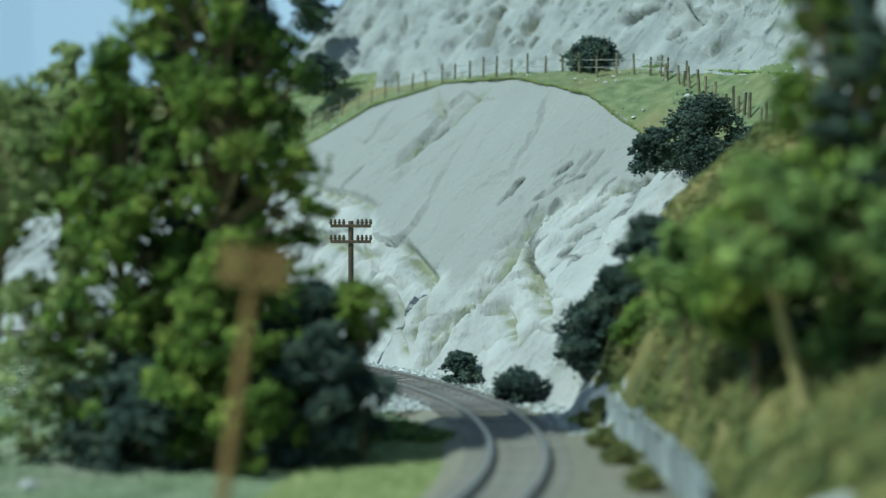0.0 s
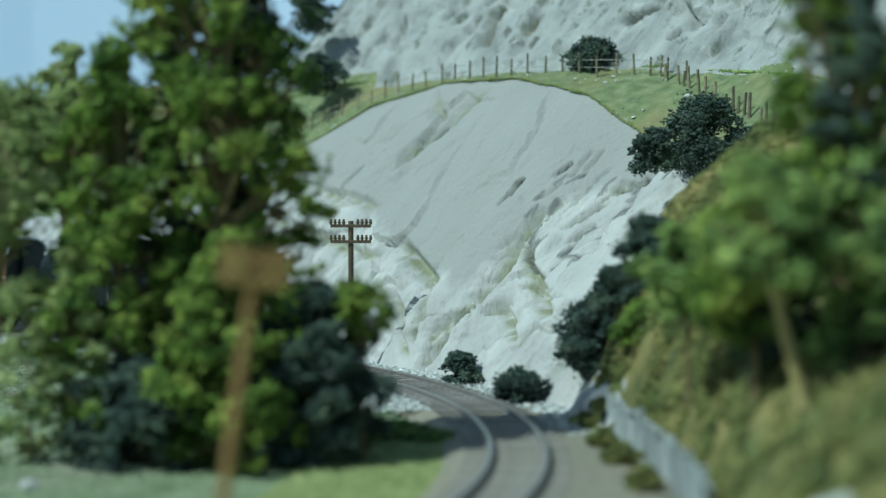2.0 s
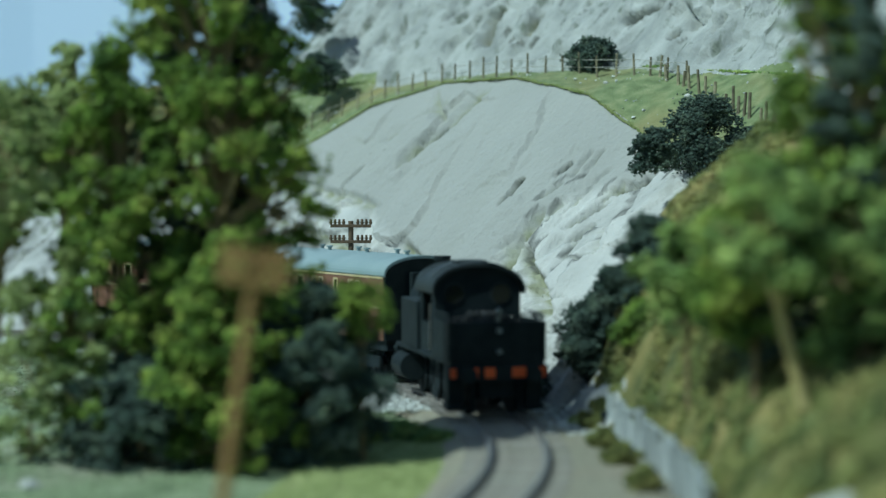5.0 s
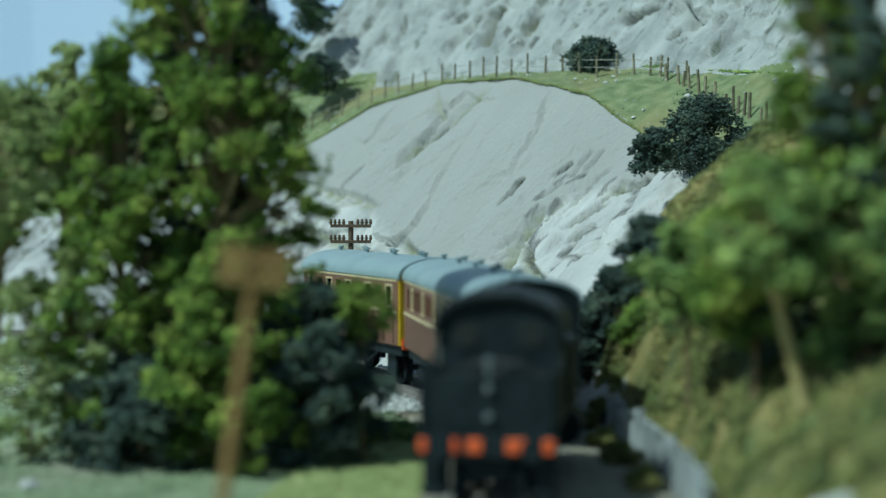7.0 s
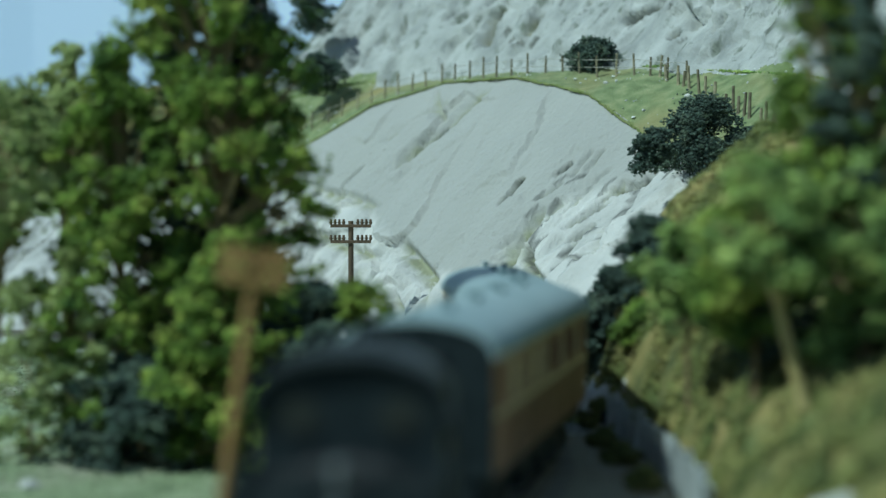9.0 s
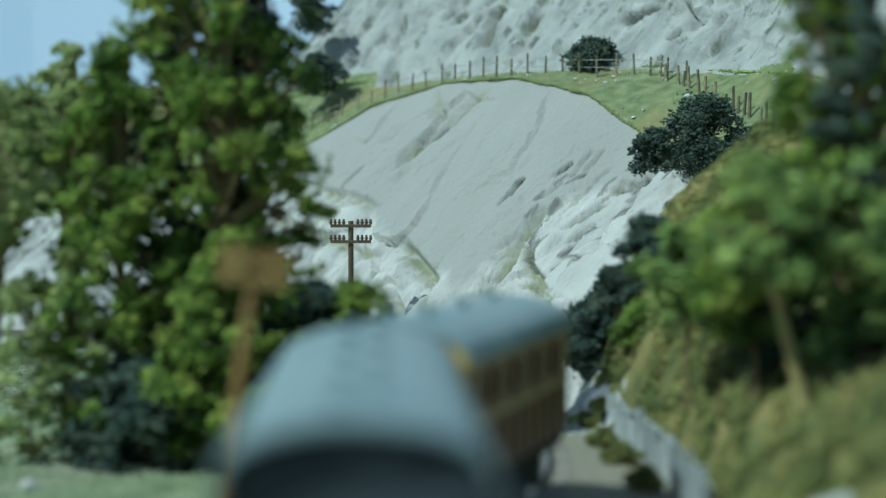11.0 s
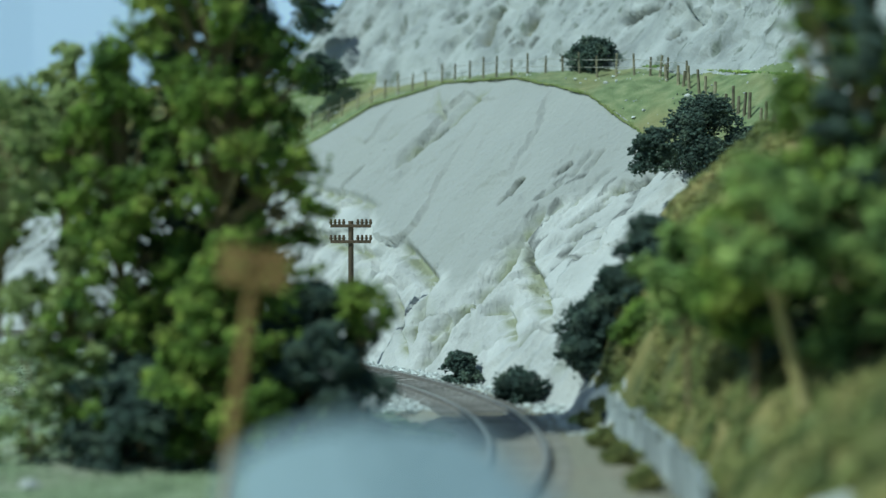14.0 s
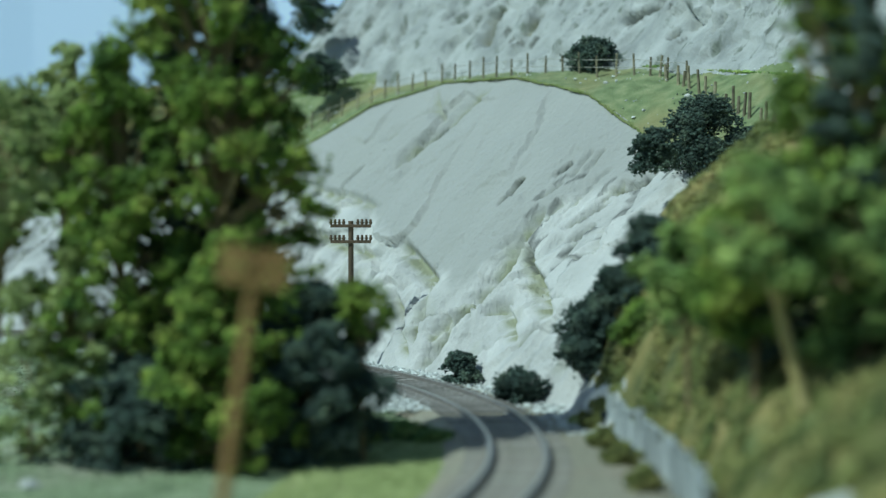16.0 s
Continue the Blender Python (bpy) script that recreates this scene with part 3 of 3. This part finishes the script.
def make_board_fence():
    fence = tagged(empty("board_fence"), "pale grey weathered board fence at the foot of the hill", "fence")
    pts = [(54.5, 642), (57.5, 616), (60.5, 582), (62.5, 545), (62.5, 505), (61, 455)]
    for (x0, y0), (x1, y1) in zip(pts, pts[1:]):
        for i in range(2):
            x, y = x0 + (x1 - x0) * i / 2, y0 + (y1 - y0) * i / 2
            hgt = 14.5 + random.uniform(-2.5, 1.0)
            ob = part("fence_post", box(bmesh.new(), 0, 0, hgt / 2 - 3, 3.0, 1.8, hgt, 0.3), GREY_WOOD, fence)
            ob.matrix_basis = pose(x * K, y * K, -2 * K, random.uniform(-4, 4), random.uniform(-6, 6), random.uniform(-10, 10))
        for i in range(6):
            t = (i + 0.5) / 6
            x, y = x0 + (x1 - x0) * t + 0.6, y0 + (y1 - y0) * t
            hgt = 11.0 + random.uniform(-2.5, 1.0)
            ob = part("board", box(bmesh.new(), 0, 0, hgt / 2 - 3, 0.8, 4.2, hgt, 0.2), GREY_WOOD, fence)
            ob.matrix_basis = pose(x * K, y * K, -2 * K, random.uniform(-5, 5), random.uniform(-5, 5), 2 + random.uniform(-6, 6))
        for z in (2.5, 7.5):
            part("fence_rail", rod(bmesh.new(), (x0 + 1.2, y0, z), (x1 + 1.2, y1, z), 0.55, 0.55, 5), GREY_WOOD, fence)


make_ledge_fence()
make_board_fence()


def make_field_fence():
    """The same kind of fence, turning down across the meadow."""
    fence = tagged(empty("post_and_wire_fence"), "broken wooden fence running down across the meadow", "fence")
    rng = random.Random(8)
    for i in range(17):
        t = (i + rng.uniform(-0.45, 0.45)) / 16
        d, f = 28.8 - 10.5 * t, 0.66 - 0.34 * t
        o, z = meadow(d, f)
        x, y = polar(d, R + o)
        ob = part("post", rod(bmesh.new(), (0, 0, -2), (rng.uniform(-1.2, 1.2), rng.uniform(-1, 1), rng.uniform(6, 11.5)), 0.85, 0.65, 6), POST_WOOD, fence)
        ob.location = (x * K, y * K, z * K)


def make_scatter():
    rng = random.Random(12)

    def stones(r):
        d, f = r.uniform(16, 52), r.uniform(0.05, 0.95)
        if r.random() < 0.5:
            f = r.uniform(0.8, 0.98)
        o, z = meadow(d, f)
        x, y = polar(d, R + o)
        return x, y, z + 0.3

    def foot(r):
        d = r.uniform(12, 56)
        o, z = meadow(d, 0.86)
        x, y = polar(d, R + o)
        return x, y, z + 0.4

    def tufts(r):
        y = r.uniform(360, 700)
        x = table(y, [300, 455, 500, 540, 580, 615, 640, 660, 720], [74, 64, 65.5, 65.5, 63.5, 60, 55, 52, 50]) + 66 * r.random() ** 1.2
        if noise.noise(Vector((x * 0.11, y * 0.045, 31))) < -0.08:
            return None
        return x, y, hill_height(x, y) + r.uniform(0.0, 2.2)

    def rim(r):
        d = r.uniform(10, 60)
        f = r.random() ** 2
        o, z = meadow(d, 0)
        x, y = polar(d, R + 133.0 + 7 * f + 3.0 * noise.noise(Vector((d * 0.7, 3, 0))))
        return x, y, z + 0.3 + r.uniform(-0.5, 0.4)

    ob = raw("rim_grass", *lump_mesh(11000, rim, (0.22, 0.75), rng, 0.7), VERGE)
    tagged(ob, "ragged grass edge overhanging the chalk cliff", "grass", kind="stuff")
    ob = raw("meadow_stones", *lump_mesh(420, stones, (0.3, 1.3), rng), CHALK_RUBBLE)
    tagged(ob, "scattered white chalk stones on the grassy ledge", "stones", kind="stuff")
    ob = raw("cliff_foot_grass", *lump_mesh(1500, foot, (0.5, 1.6), rng), LEAF_BLUE)
    tagged(ob, "ragged green tufts at the upper cliff's foot", "grass", kind="stuff")
    ob = raw("hillside_tufts", *lump_mesh(26000, tufts, (0.5, 2.6), rng, 0.8), TUFT)
    tagged(ob, "dry olive grass tufts over the hillside", "grass", kind="stuff")

    def field(r):
        x, y = r.uniform(-330, -60), r.uniform(500, 1000)
        if math.hypot(x - CX, y - CY) > R - 34:
            return None
        return x, y, ground_height(x, y) + 0.1

    ob = raw("field_scatter", *lump_mesh(9000, field, (0.4, 1.7), rng, 0.5), FIELD)
    tagged(ob, "pale speckled grass scatter over the field", "grass", kind="stuff")

    def verge(r):
        sx = r.uniform(-230, 60)
        x, y, h = track(sx)
        o = -r.uniform(20, 64)
        return x + o * math.cos(radians(h)), y + o * math.sin(radians(h)), -4.6 + 0.5 * noise.noise(Vector((x * 0.1, y * 0.1, o * 0.1)))

    ob = raw("verge_grass", *lump_mesh(9000, verge, (0.8, 2.0), rng, 0.5), VERGE)
    tagged(ob, "bright yellow-green grass verge inside the curve", "grass", kind="stuff")


def make_boulder():
    bm = bmesh.new()
    bmesh.ops.create_icosphere(bm, subdivisions=4, radius=1)
    for v in bm.verts:
        k = 1 + 0.35 * noise.fractal(v.co * 1.6, 1.0, 2.0, 4)
        v.co = Vector((v.co.x * 13 * k, v.co.y * 11 * k, v.co.z * 6 * k))
    ob = part("chalk_boulder", bm, CHALK)
    ob.location = (91 * K, 400 * K, 11.5 * K)
    tagged(ob, "pale chalk outcrop showing through the hillside grass", "rock")


def make_stone(x, y, z, size):
    bm = bmesh.new()
    bmesh.ops.create_icosphere(bm, subdivisions=3, radius=1)
    for v in bm.verts:
        k = 1 + 0.3 * noise.fractal(v.co * 1.4 + Vector((x, y, 0)), 1.0, 2.0, 4)
        v.co = Vector((v.co.x * size * k, v.co.y * size * k, v.co.z * size * 0.6 * k))
    ob = part("stone", bm, CHALK)
    ob.location = (x * K, y * K, z * K)
    tagged(ob, "single white chalk stone lying in the grass", "stone", "loose stones")


make_stone(-114, 543, -4.5, 2.6)
make_stone(99, 950, 133, 1.2)
for d, f in ((30.5, 0.3), (26.0, 0.5), (41.0, 0.75), (39.6, 0.8), (37.8, 0.7), (22.0, 0.8)):
    so, sz = meadow(d, f)
    make_stone(*polar(d, R + so), sz + 0.3, 1.0 + (d * 7 % 3) * 0.5)
post = part("marker_post", box(rod(bmesh.new(), (0, 0, -2), (0, 0, 7), 0.6, 0.6, 8), 0, 0, 6.5, 2.2, 1.2, 2.4, 0.2), BLACK)
post.location = (52.5 * K, 642 * K, -3 * K)
tagged(post, "small dark lineside marker post near the fence", "post")
make_field_fence()
make_scatter()
make_boulder()
for sx, sy, sh, sw, sd in ((-14, 648, 6, 24, 31), (-30, 636, 11, 24, 32), (-3, 634, 5, 14, 33)):
    make_bush(sx, sy, -6, sh, sw, sd, LEAF_BLUE, 2600, "low green shrub in the shade beside the rails")
for sx, sy, sh, sw, sd in ((50, 612, 8, 10, 41), (52, 575, 8, 10, 42), (54, 528, 8, 9, 43)):
    make_bush(sx, sy, -5, sh, sw, sd, TUFT, 1200, "olive grass clump growing against the board fence")


# ---- train ----
def arch(bm, width, rise, y0, y1, z, thick=0.8, n=14):
    """A curved roof from y0 to y1 with its eaves at height z."""
    rows = []
    for y in (y0, y1):
        up, low = [], []
        for i in range(n + 1):
            a = math.pi * i / n
            x = -math.cos(a) * width / 2
            h = math.sin(a) ** 0.85 * rise
            up.append(bm.verts.new((x, y, z + h)))
            low.append(bm.verts.new((x * 0.96, y, z + h * 0.93 - thick * 0.6)))
        rows.append((up, low))
    (u0, l0), (u1, l1) = rows
    for i in range(n):
        bm.faces.new((u0[i], u0[i + 1], u1[i + 1], u1[i]))
        bm.faces.new((l0[i], l1[i], l1[i + 1], l0[i + 1]))
        bm.faces.new((u0[i], l0[i], l0[i + 1], u0[i + 1]))
        bm.faces.new((u1[i], u1[i + 1], l1[i + 1], l1[i]))
    bm.faces.new((u0[0], u1[0], l1[0], l0[0]))
    bm.faces.new((u0[n], l0[n], l1[n], u1[n]))
    return bm


def end_plate(bm, width, rise, y, z0, z1, thick=1.2, n=14):
    """An end wall with an arched top."""
    ring = [(-width / 2, z0), (width / 2, z0)] + [(math.cos(math.pi * i / n) * width / 2, z1 + math.sin(math.pi * i / n) ** 0.85 * rise) for i in range(n + 1)]
    a = [bm.verts.new((x, y, z)) for x, z in ring]
    b = [bm.verts.new((x, y + thick, z)) for x, z in ring]
    bm.faces.new(a)
    bm.faces.new(b[::-1])
    for i in range(len(ring)):
        k = (i + 1) % len(ring)
        bm.faces.new((a[i], b[i], b[k], a[k]))
    return bm


ROLLING = []  # wheelset, its place on its thing, its radius


def wheelset(parent, y, r):
    """A pair of spoked wheels on an axle, built round its own centre so that it can roll."""
    bm = bmesh.new()
    for x in (-8.0, 8.0):
        rod(bm, (x - 1.2, 0, 0), (x + 1.2, 0, 0), r, r, 20)
        rod(bm, (x * 0.86 - 0.4, 0, 0), (x * 0.86 + 0.4, 0, 0), r + 0.8, r + 0.8, 20)
        for i in range(5):
            a = math.tau * i / 5
            rod(bm, (x * 1.16, 0, 0), (x * 1.16, r * 0.9 * math.cos(a), r * 0.9 * math.sin(a)), 0.5, 0.4, 5)
    rod(bm, (-8, 0, 0), (8, 0, 0), 1.2, 1.2, 8)
    ROLLING.append((part("wheelset", bm, BLACK, parent), y, r))


def buffers(parent, y, mat=BLACK, out=-1):
    for x in (-11.4, 11.4):
        bm = rod(bmesh.new(), (x, y, 14), (x, y + out * 4.5, 14), 1.5, 1.5, 12)
        rod(bm, (x, y + out * 4.5, 14), (x, y + out * 5.4, 14), 2.8, 2.8, 16)
        part("buffer", bm, mat, parent)


def make_loco():
    """Tank engine running bunker first; the bunker end is at y = 0, the smokebox behind."""
    loco = tagged(empty("steam_locomotive"), "black steam tank locomotive with red bufferbeam running bunker first", "locomotive")
    for x in (-13.5, 13.5):
        part("step", box(box(bmesh.new(), x, 8, 8.5, 6, 7, 15, 0.3), x, 7, 2.5, 7, 9, 1.2, 0.2), BLACK, loco)
        part("guard_iron", box(bmesh.new(), x * 0.62, 2.5, 6, 1.4, 1.2, 11, 0.2), BLACK, loco)
        part("cylinder", rod(bmesh.new(), (x, 74, 10), (x, 92, 10), 5.2, 5.2, 16), BLACK, loco)
    part("running_plate", box(bmesh.new(), 0, 47, 17.5, 33, 92, 1.6, 0.2), BLACK, loco)
    part("frame", box(bmesh.new(), 0, 47, 11, 12, 88, 11, 0.2), BLACK, loco)
    beam = part("bufferbeam", box(bmesh.new(), 0, 0.6, 14.2, 35, 1.4, 5.6, 0.2), BLACK, loco)
    for x, w in ((-15.8, 2.2), (-7.8, 1.7), (-3.0, 3.9), (7.2, 5.0), (15.2, 2.8)):
        part("red_panel", box(bmesh.new(), x, -0.3, 14.4, w, 0.6, 3.6, 0.3), RED, beam)
    buffers(loco, 0)
    part("bunker_back", box(bmesh.new(), 0, 1.6, 24.8, 34, 1.4, 13.6, 0.3), BLACK, loco)
    part("bunker_front", box(bmesh.new(), 0, 28.0, 24.8, 31.4, 1.2, 13.4, 0.2), BLACK, loco)
    for x in (-16.4, 16.4):
        part("bunker_side", box(bmesh.new(), x, 15.4, 24.8, 1.2, 26.0, 13.4, 0.2), BLACK, loco)
    rng = random.Random(61)

    def heap(r):
        x, y = r.uniform(-15, 15), r.uniform(3.5, 26.5)
        return x, y, 27.5 + 5.0 * max(0.0, 1 - (x / 15) ** 2) * min(1.0, (y - 2) / 12) + r.uniform(-0.8, 0.8)

    part("coal_bed", box(bmesh.new(), 0, 15, 25.5, 31.5, 25, 4, 0.6), COAL, loco)
    raw("coal", *lump_mesh(420, heap, (0.9, 2.1), rng), COAL, loco)
    for z in (32.6, 34.0):
        part("coal_rail", rod(bmesh.new(), (-16, 2, z), (16, 2, z), 0.35, 0.35, 6), BLACK, loco)
        for x in (-16.4, 16.4):
            part("coal_rail", rod(bmesh.new(), (x, 2, z), (x, 26, z), 0.35, 0.35, 6), BLACK, loco)
    for x in (-16, -8, 8, 16):
        part("rail_stanchion", rod(bmesh.new(), (x, 2, 31.2), (x, 2, 34.2), 0.35, 0.35, 6), BLACK, loco)
    for x in (-15.6, 15.6):
        part("bunker_beading", rod(bmesh.new(), (x, 0.8, 18.5), (x, 0.8, 31.4), 0.5, 0.5, 8), BLACK, loco)
    for z in (21.6, 28.6, 35.2):
        bm = rod(bmesh.new(), (0.3, 1.0, z), (0.3, -1.1, z), 1.0, 0.85, 12)
        if z > 32:
            box(bm, 0.3, 1.4, 33.0, 1.0, 0.6, 5.0)
        part("lamp_bracket", bm, WHITE, loco)
    cab = part("cab", end_plate(bmesh.new(), 31, 9.4, 29.5, 31.5, 40), BLACK, loco)
    for x in (-15, 15):
        part("cab_side", box(bmesh.new(), x, 42, 23.5, 1.2, 22.8, 11), BLACK, cab)
        for y in (32.6, 51.4):
            part("cab_pillar", box(bmesh.new(), x, y, 34.5, 1.2, 3.8, 12), BLACK, cab)
    for x in (-8.5, 8.5):
        part("spectacle_glass", rod(bmesh.new(), (x, 29.6, 39.5), (x, 29.1, 39.5), 3.4, 3.4, 20), DARK_GLASS, cab)
        part("spectacle_rim", rod(bmesh.new(), (x, 29.5, 39.5), (x, 29.25, 39.5), 4.0, 4.0, 20), BLACK_ROOF, cab)
    part("cab_front", end_plate(bmesh.new(), 31, 9.4, 53.5, 18, 40), BLACK, cab)
    for x in (-16, 16):
        part("cab_handrail", rod(bmesh.new(), (x, 34.8, 20), (x, 34.8, 36), 0.4, 0.4, 6), STEEL, cab)
    roof = part("cab_roof", arch(bmesh.new(), 34, 10.4, 27, 57, 40.2, 1.0, 24), BLACK_ROOF, loco, smooth=False)
    part("roof_hatch", box(bmesh.new(), 0, 42, 50.6, 11, 12, 0.9, 0.2), BLACK_ROOF, roof)
    for y in (33, 51):
        bm = bmesh.new()
        for i in range(12):
            a0, a1 = math.pi * (i + 2) / 16, math.pi * (i + 3) / 16
            rod(bm, (math.cos(a0) * 17, y, 40.3 + 10.4 * math.sin(a0) ** 0.85), (math.cos(a1) * 17, y, 40.3 + 10.4 * math.sin(a1) ** 0.85), 0.35, 0.35, 5)
        part("roof_rib", bm, BLACK_ROOF, roof)
    part("boiler", rod(bmesh.new(), (0, 54, 33), (0, 92, 33), 10.5, 10.5, 32), BLACK, loco)
    part("smokebox", rod(bmesh.new(), (0, 80, 33), (0, 94, 33), 11.2, 11.2, 32), BLACK, loco)
    for x in (-12.5, 12.5):
        part("side_tank", box(bmesh.new(), x, 68, 27, 8.5, 28, 18, 0.6), BLACK, loco)
    bm = rod(bmesh.new(), (0, 86, 43), (0, 86, 50), 2.8, 2.5, 16)
    rod(bm, (0, 86, 49.4), (0, 86, 51), 3.4, 3.4, 16)
    part("chimney", bm, BLACK, loco)
    bm = rod(bmesh.new(), (0, 68, 42), (0, 68, 47), 4.2, 3.8, 16)
    rod(bm, (0, 68, 47), (0, 68, 48.6), 3.8, 1.6, 16)
    part("dome", bm, BLACK, loco)
    for y, r in ((12, 6.5), (36, 9), (58, 9), (80, 9)):
        wheelset(loco, y, r)
    return loco


def make_coach(length, name_label, front_black, bogies, panes):
    """A coach with its leading end at y = 0. panes: place along the side, width and frame's colour of each window."""
    coach = tagged(empty("railway_coach"), name_label, "railway coach")
    part("underframe", box(bmesh.new(), 0, length / 2, 14.5, 30, length - 3, 4.5, 0.3), BLACK, coach)
    for y in (0.36 * length, 0.52 * length, 0.64 * length):
        part("battery_box", box(bmesh.new(), 13, y, 9.5, 5, 11, 6, 0.3), BLACK, coach)
    for x in (-12, 12):
        bm = rod(bmesh.new(), (x, 0.3 * length, 12.5), (x, 0.4 * length, 7.5), 0.6, 0.6, 6)
        rod(bm, (x, 0.4 * length, 7.5), (x, 0.6 * length, 7.5), 0.6, 0.6, 6)
        rod(bm, (x, 0.6 * length, 7.5), (x, 0.7 * length, 12.5), 0.6, 0.6, 6)
        part("truss_rod", bm, BLACK, coach)
    low, high = 31.6, 39.4
    for x in (-16.2, 16.2):
        s = 1 if x > 0 else -1
        bm = box(bmesh.new(), x, length / 2, (16.5 + low) / 2, 1.2, length - 2.4, low - 16.5)
        box(bm, x, length / 2, (high + 42.6) / 2, 1.2, length - 2.4, 42.6 - high)
        at = 1.2
        for y, w, _ in panes:
            if y - w / 2 > at:
                box(bm, x, (at + y - w / 2) / 2, (low + high) / 2, 1.2, y - w / 2 - at, high - low)
            at = y + w / 2
        box(bm, x, (at + length - 1.2) / 2, (low + high) / 2, 1.2, length - 1.2 - at, high - low)
        side = part("side", bm, BROWN, coach)
        for z, hgt in ((29.3, 1.1), (41.3, 0.7)):
            part("lining", box(bmesh.new(), x + 0.72 * s, length / 2, z, 0.35, length - 3, hgt), LINING, side)
        for y, w, mat in panes:
            pane = part("window", box(bmesh.new(), x, y, (low + high) / 2, 0.4, w, high - low), GLASS, side)
            pane.visible_shadow = False
            bm = bmesh.new()
            for dy in (-w / 2, w / 2):
                box(bm, x + 0.5 * s, y + dy, (low + high) / 2, 0.6, 0.7, high - low + 0.8)
            for z in (low, high):
                box(bm, x + 0.5 * s, y, z, 0.6, w, 0.7)
            part("window_frame", bm, mat, pane)
            part("door_line", box(bmesh.new(), x + 0.64 * s, y + w / 2 + 1.4, 23, 0.3, 0.35, 12), BLACK, side)
            part("door_line", box(bmesh.new(), x + 0.64 * s, y - w / 2 - 1.4, 23, 0.3, 0.35, 12), BLACK, side)
    part("end", end_plate(bmesh.new(), 33, 7.2, 0, 16.5, 42), BLACK if front_black else YELLOW, coach)
    part("end", end_plate(bmesh.new(), 33, 7.2, length - 1.2, 16.5, 42), BLACK, coach)
    if front_black:
        part("gangway", box(bmesh.new(), 0, -1.2, 30, 12, 2.4, 27, 0.4), BLACK, coach)
    else:
        part("gangway", box(bmesh.new(), 0, -1.0, 30, 12, 2.0, 27, 0.4), BLACK, coach)
        part("step_panel", box(bmesh.new(), -13, -0.4, 17, 5, 0.8, 4), RED, coach)
    roof = part("roof", arch(bmesh.new(), 35, 7.8, -0.8, length + 0.8, 42.2, 1.0, 24), ROOF, coach, smooth=False)
    vents = 9 if length > 140 else 7
    for i in range(vents):
        y = 8 + (length - 16) * i / (vents - 1)
        bm = rod(bmesh.new(), (2.5 if i % 2 else -2.5, y, 49.2), (2.5 if i % 2 else -2.5, y, 51.2), 0.9, 0.9, 8)
        rod(bm, (2.5 if i % 2 else -2.5, y, 51.2), (2.5 if i % 2 else -2.5, y, 51.8), 1.5, 1.5, 8)
        part("roof_vent", bm, ROOF, roof)
    buffers(coach, 0)
    buffers(coach, length, out=1)
    for y in bogies:
        bogie = part("bogie", box(bmesh.new(), 0, y, 8.5, 24, 6, 3, 0.4), BLACK, coach)
        for x in (-12, 12):
            part("side_frame", box(bmesh.new(), x, y, 7, 2, 32, 5, 0.4), BLACK, bogie)
        for dy in (-10, 10):
            wheelset(bogie, y + dy, 6)
    if not bogies:
        for y in (0.16 * length, 0.84 * length):
            wheelset(coach, y, 6.5)
            for x in (-12, 12):
                part("axle_guard", box(bmesh.new(), x, y, 8, 1.4, 9, 8, 0.2), BLACK, coach)
    return coach


loco = make_loco()
VAN_PANES = [(24, 4.0, LINING), (30, 4.0, LINING), (44, 3.2, LINING), (58, 4.0, LINING), (64, 4.0, LINING)] + [(78 + 9.4 * i, 6.2, BROWN if i % 3 else LINING) for i in range(8)]
SHORT_PANES = [(10 + 11.0 * i, 6.4, LINING if i % 2 == 0 else BROWN) for i in range(9)]
coach_one = make_coach(158, "brown bogie railway coach with pale blue-grey roof", True, (28, 130), VAN_PANES)
coach_two = make_coach(108, "short brown railway coach with blue-grey roof and yellow end", False, (), SHORT_PANES)
BEHIND = ((loco, 0.0, 96.0), (coach_one, 118.0, 158.0), (coach_two, 281.0, 108.0))


def travelled(t):
    """Place of the train's leading end along the track at t seconds."""
    return table(t, [0.0, 1.0, 2.0, 3.0, 3.5, 4.0, 8.5, 9.0, 11.3, 12.5, 13.5, 16.0], [595, 510, 412, 284, 219, 165, -258, -301, -506, -613, -706, -945])


def motions():
    for thing, back, length in BEHIND:
        rows = []
        for i in range(65):
            t = i * 0.25
            s = travelled(t) + back
            x0, y0, _ = track(s + length * 0.15)
            x1, y1, _ = track(s + length * 0.85)
            dx, dy = x1 - x0, y1 - y0
            k = math.hypot(dx, dy)
            ux, uy = dx / k, dy / k
            x, y = x0 - ux * length * 0.15, y0 - uy * length * 0.15
            rows.append((t, pose(x * K, y * K, 0, 0, 0, math.degrees(math.atan2(-ux, uy)))))
        walk(thing, rows)
    for wheels, y, r in ROLLING:
        rows = []
        for i in range(321):
            t = i * 0.05
            turn = (travelled(0.0) - travelled(t)) / r
            rows.append((t, pose(0, y * K, r * K, math.degrees(turn) % 360.0)))
        walk(wheels, rows)


motions()
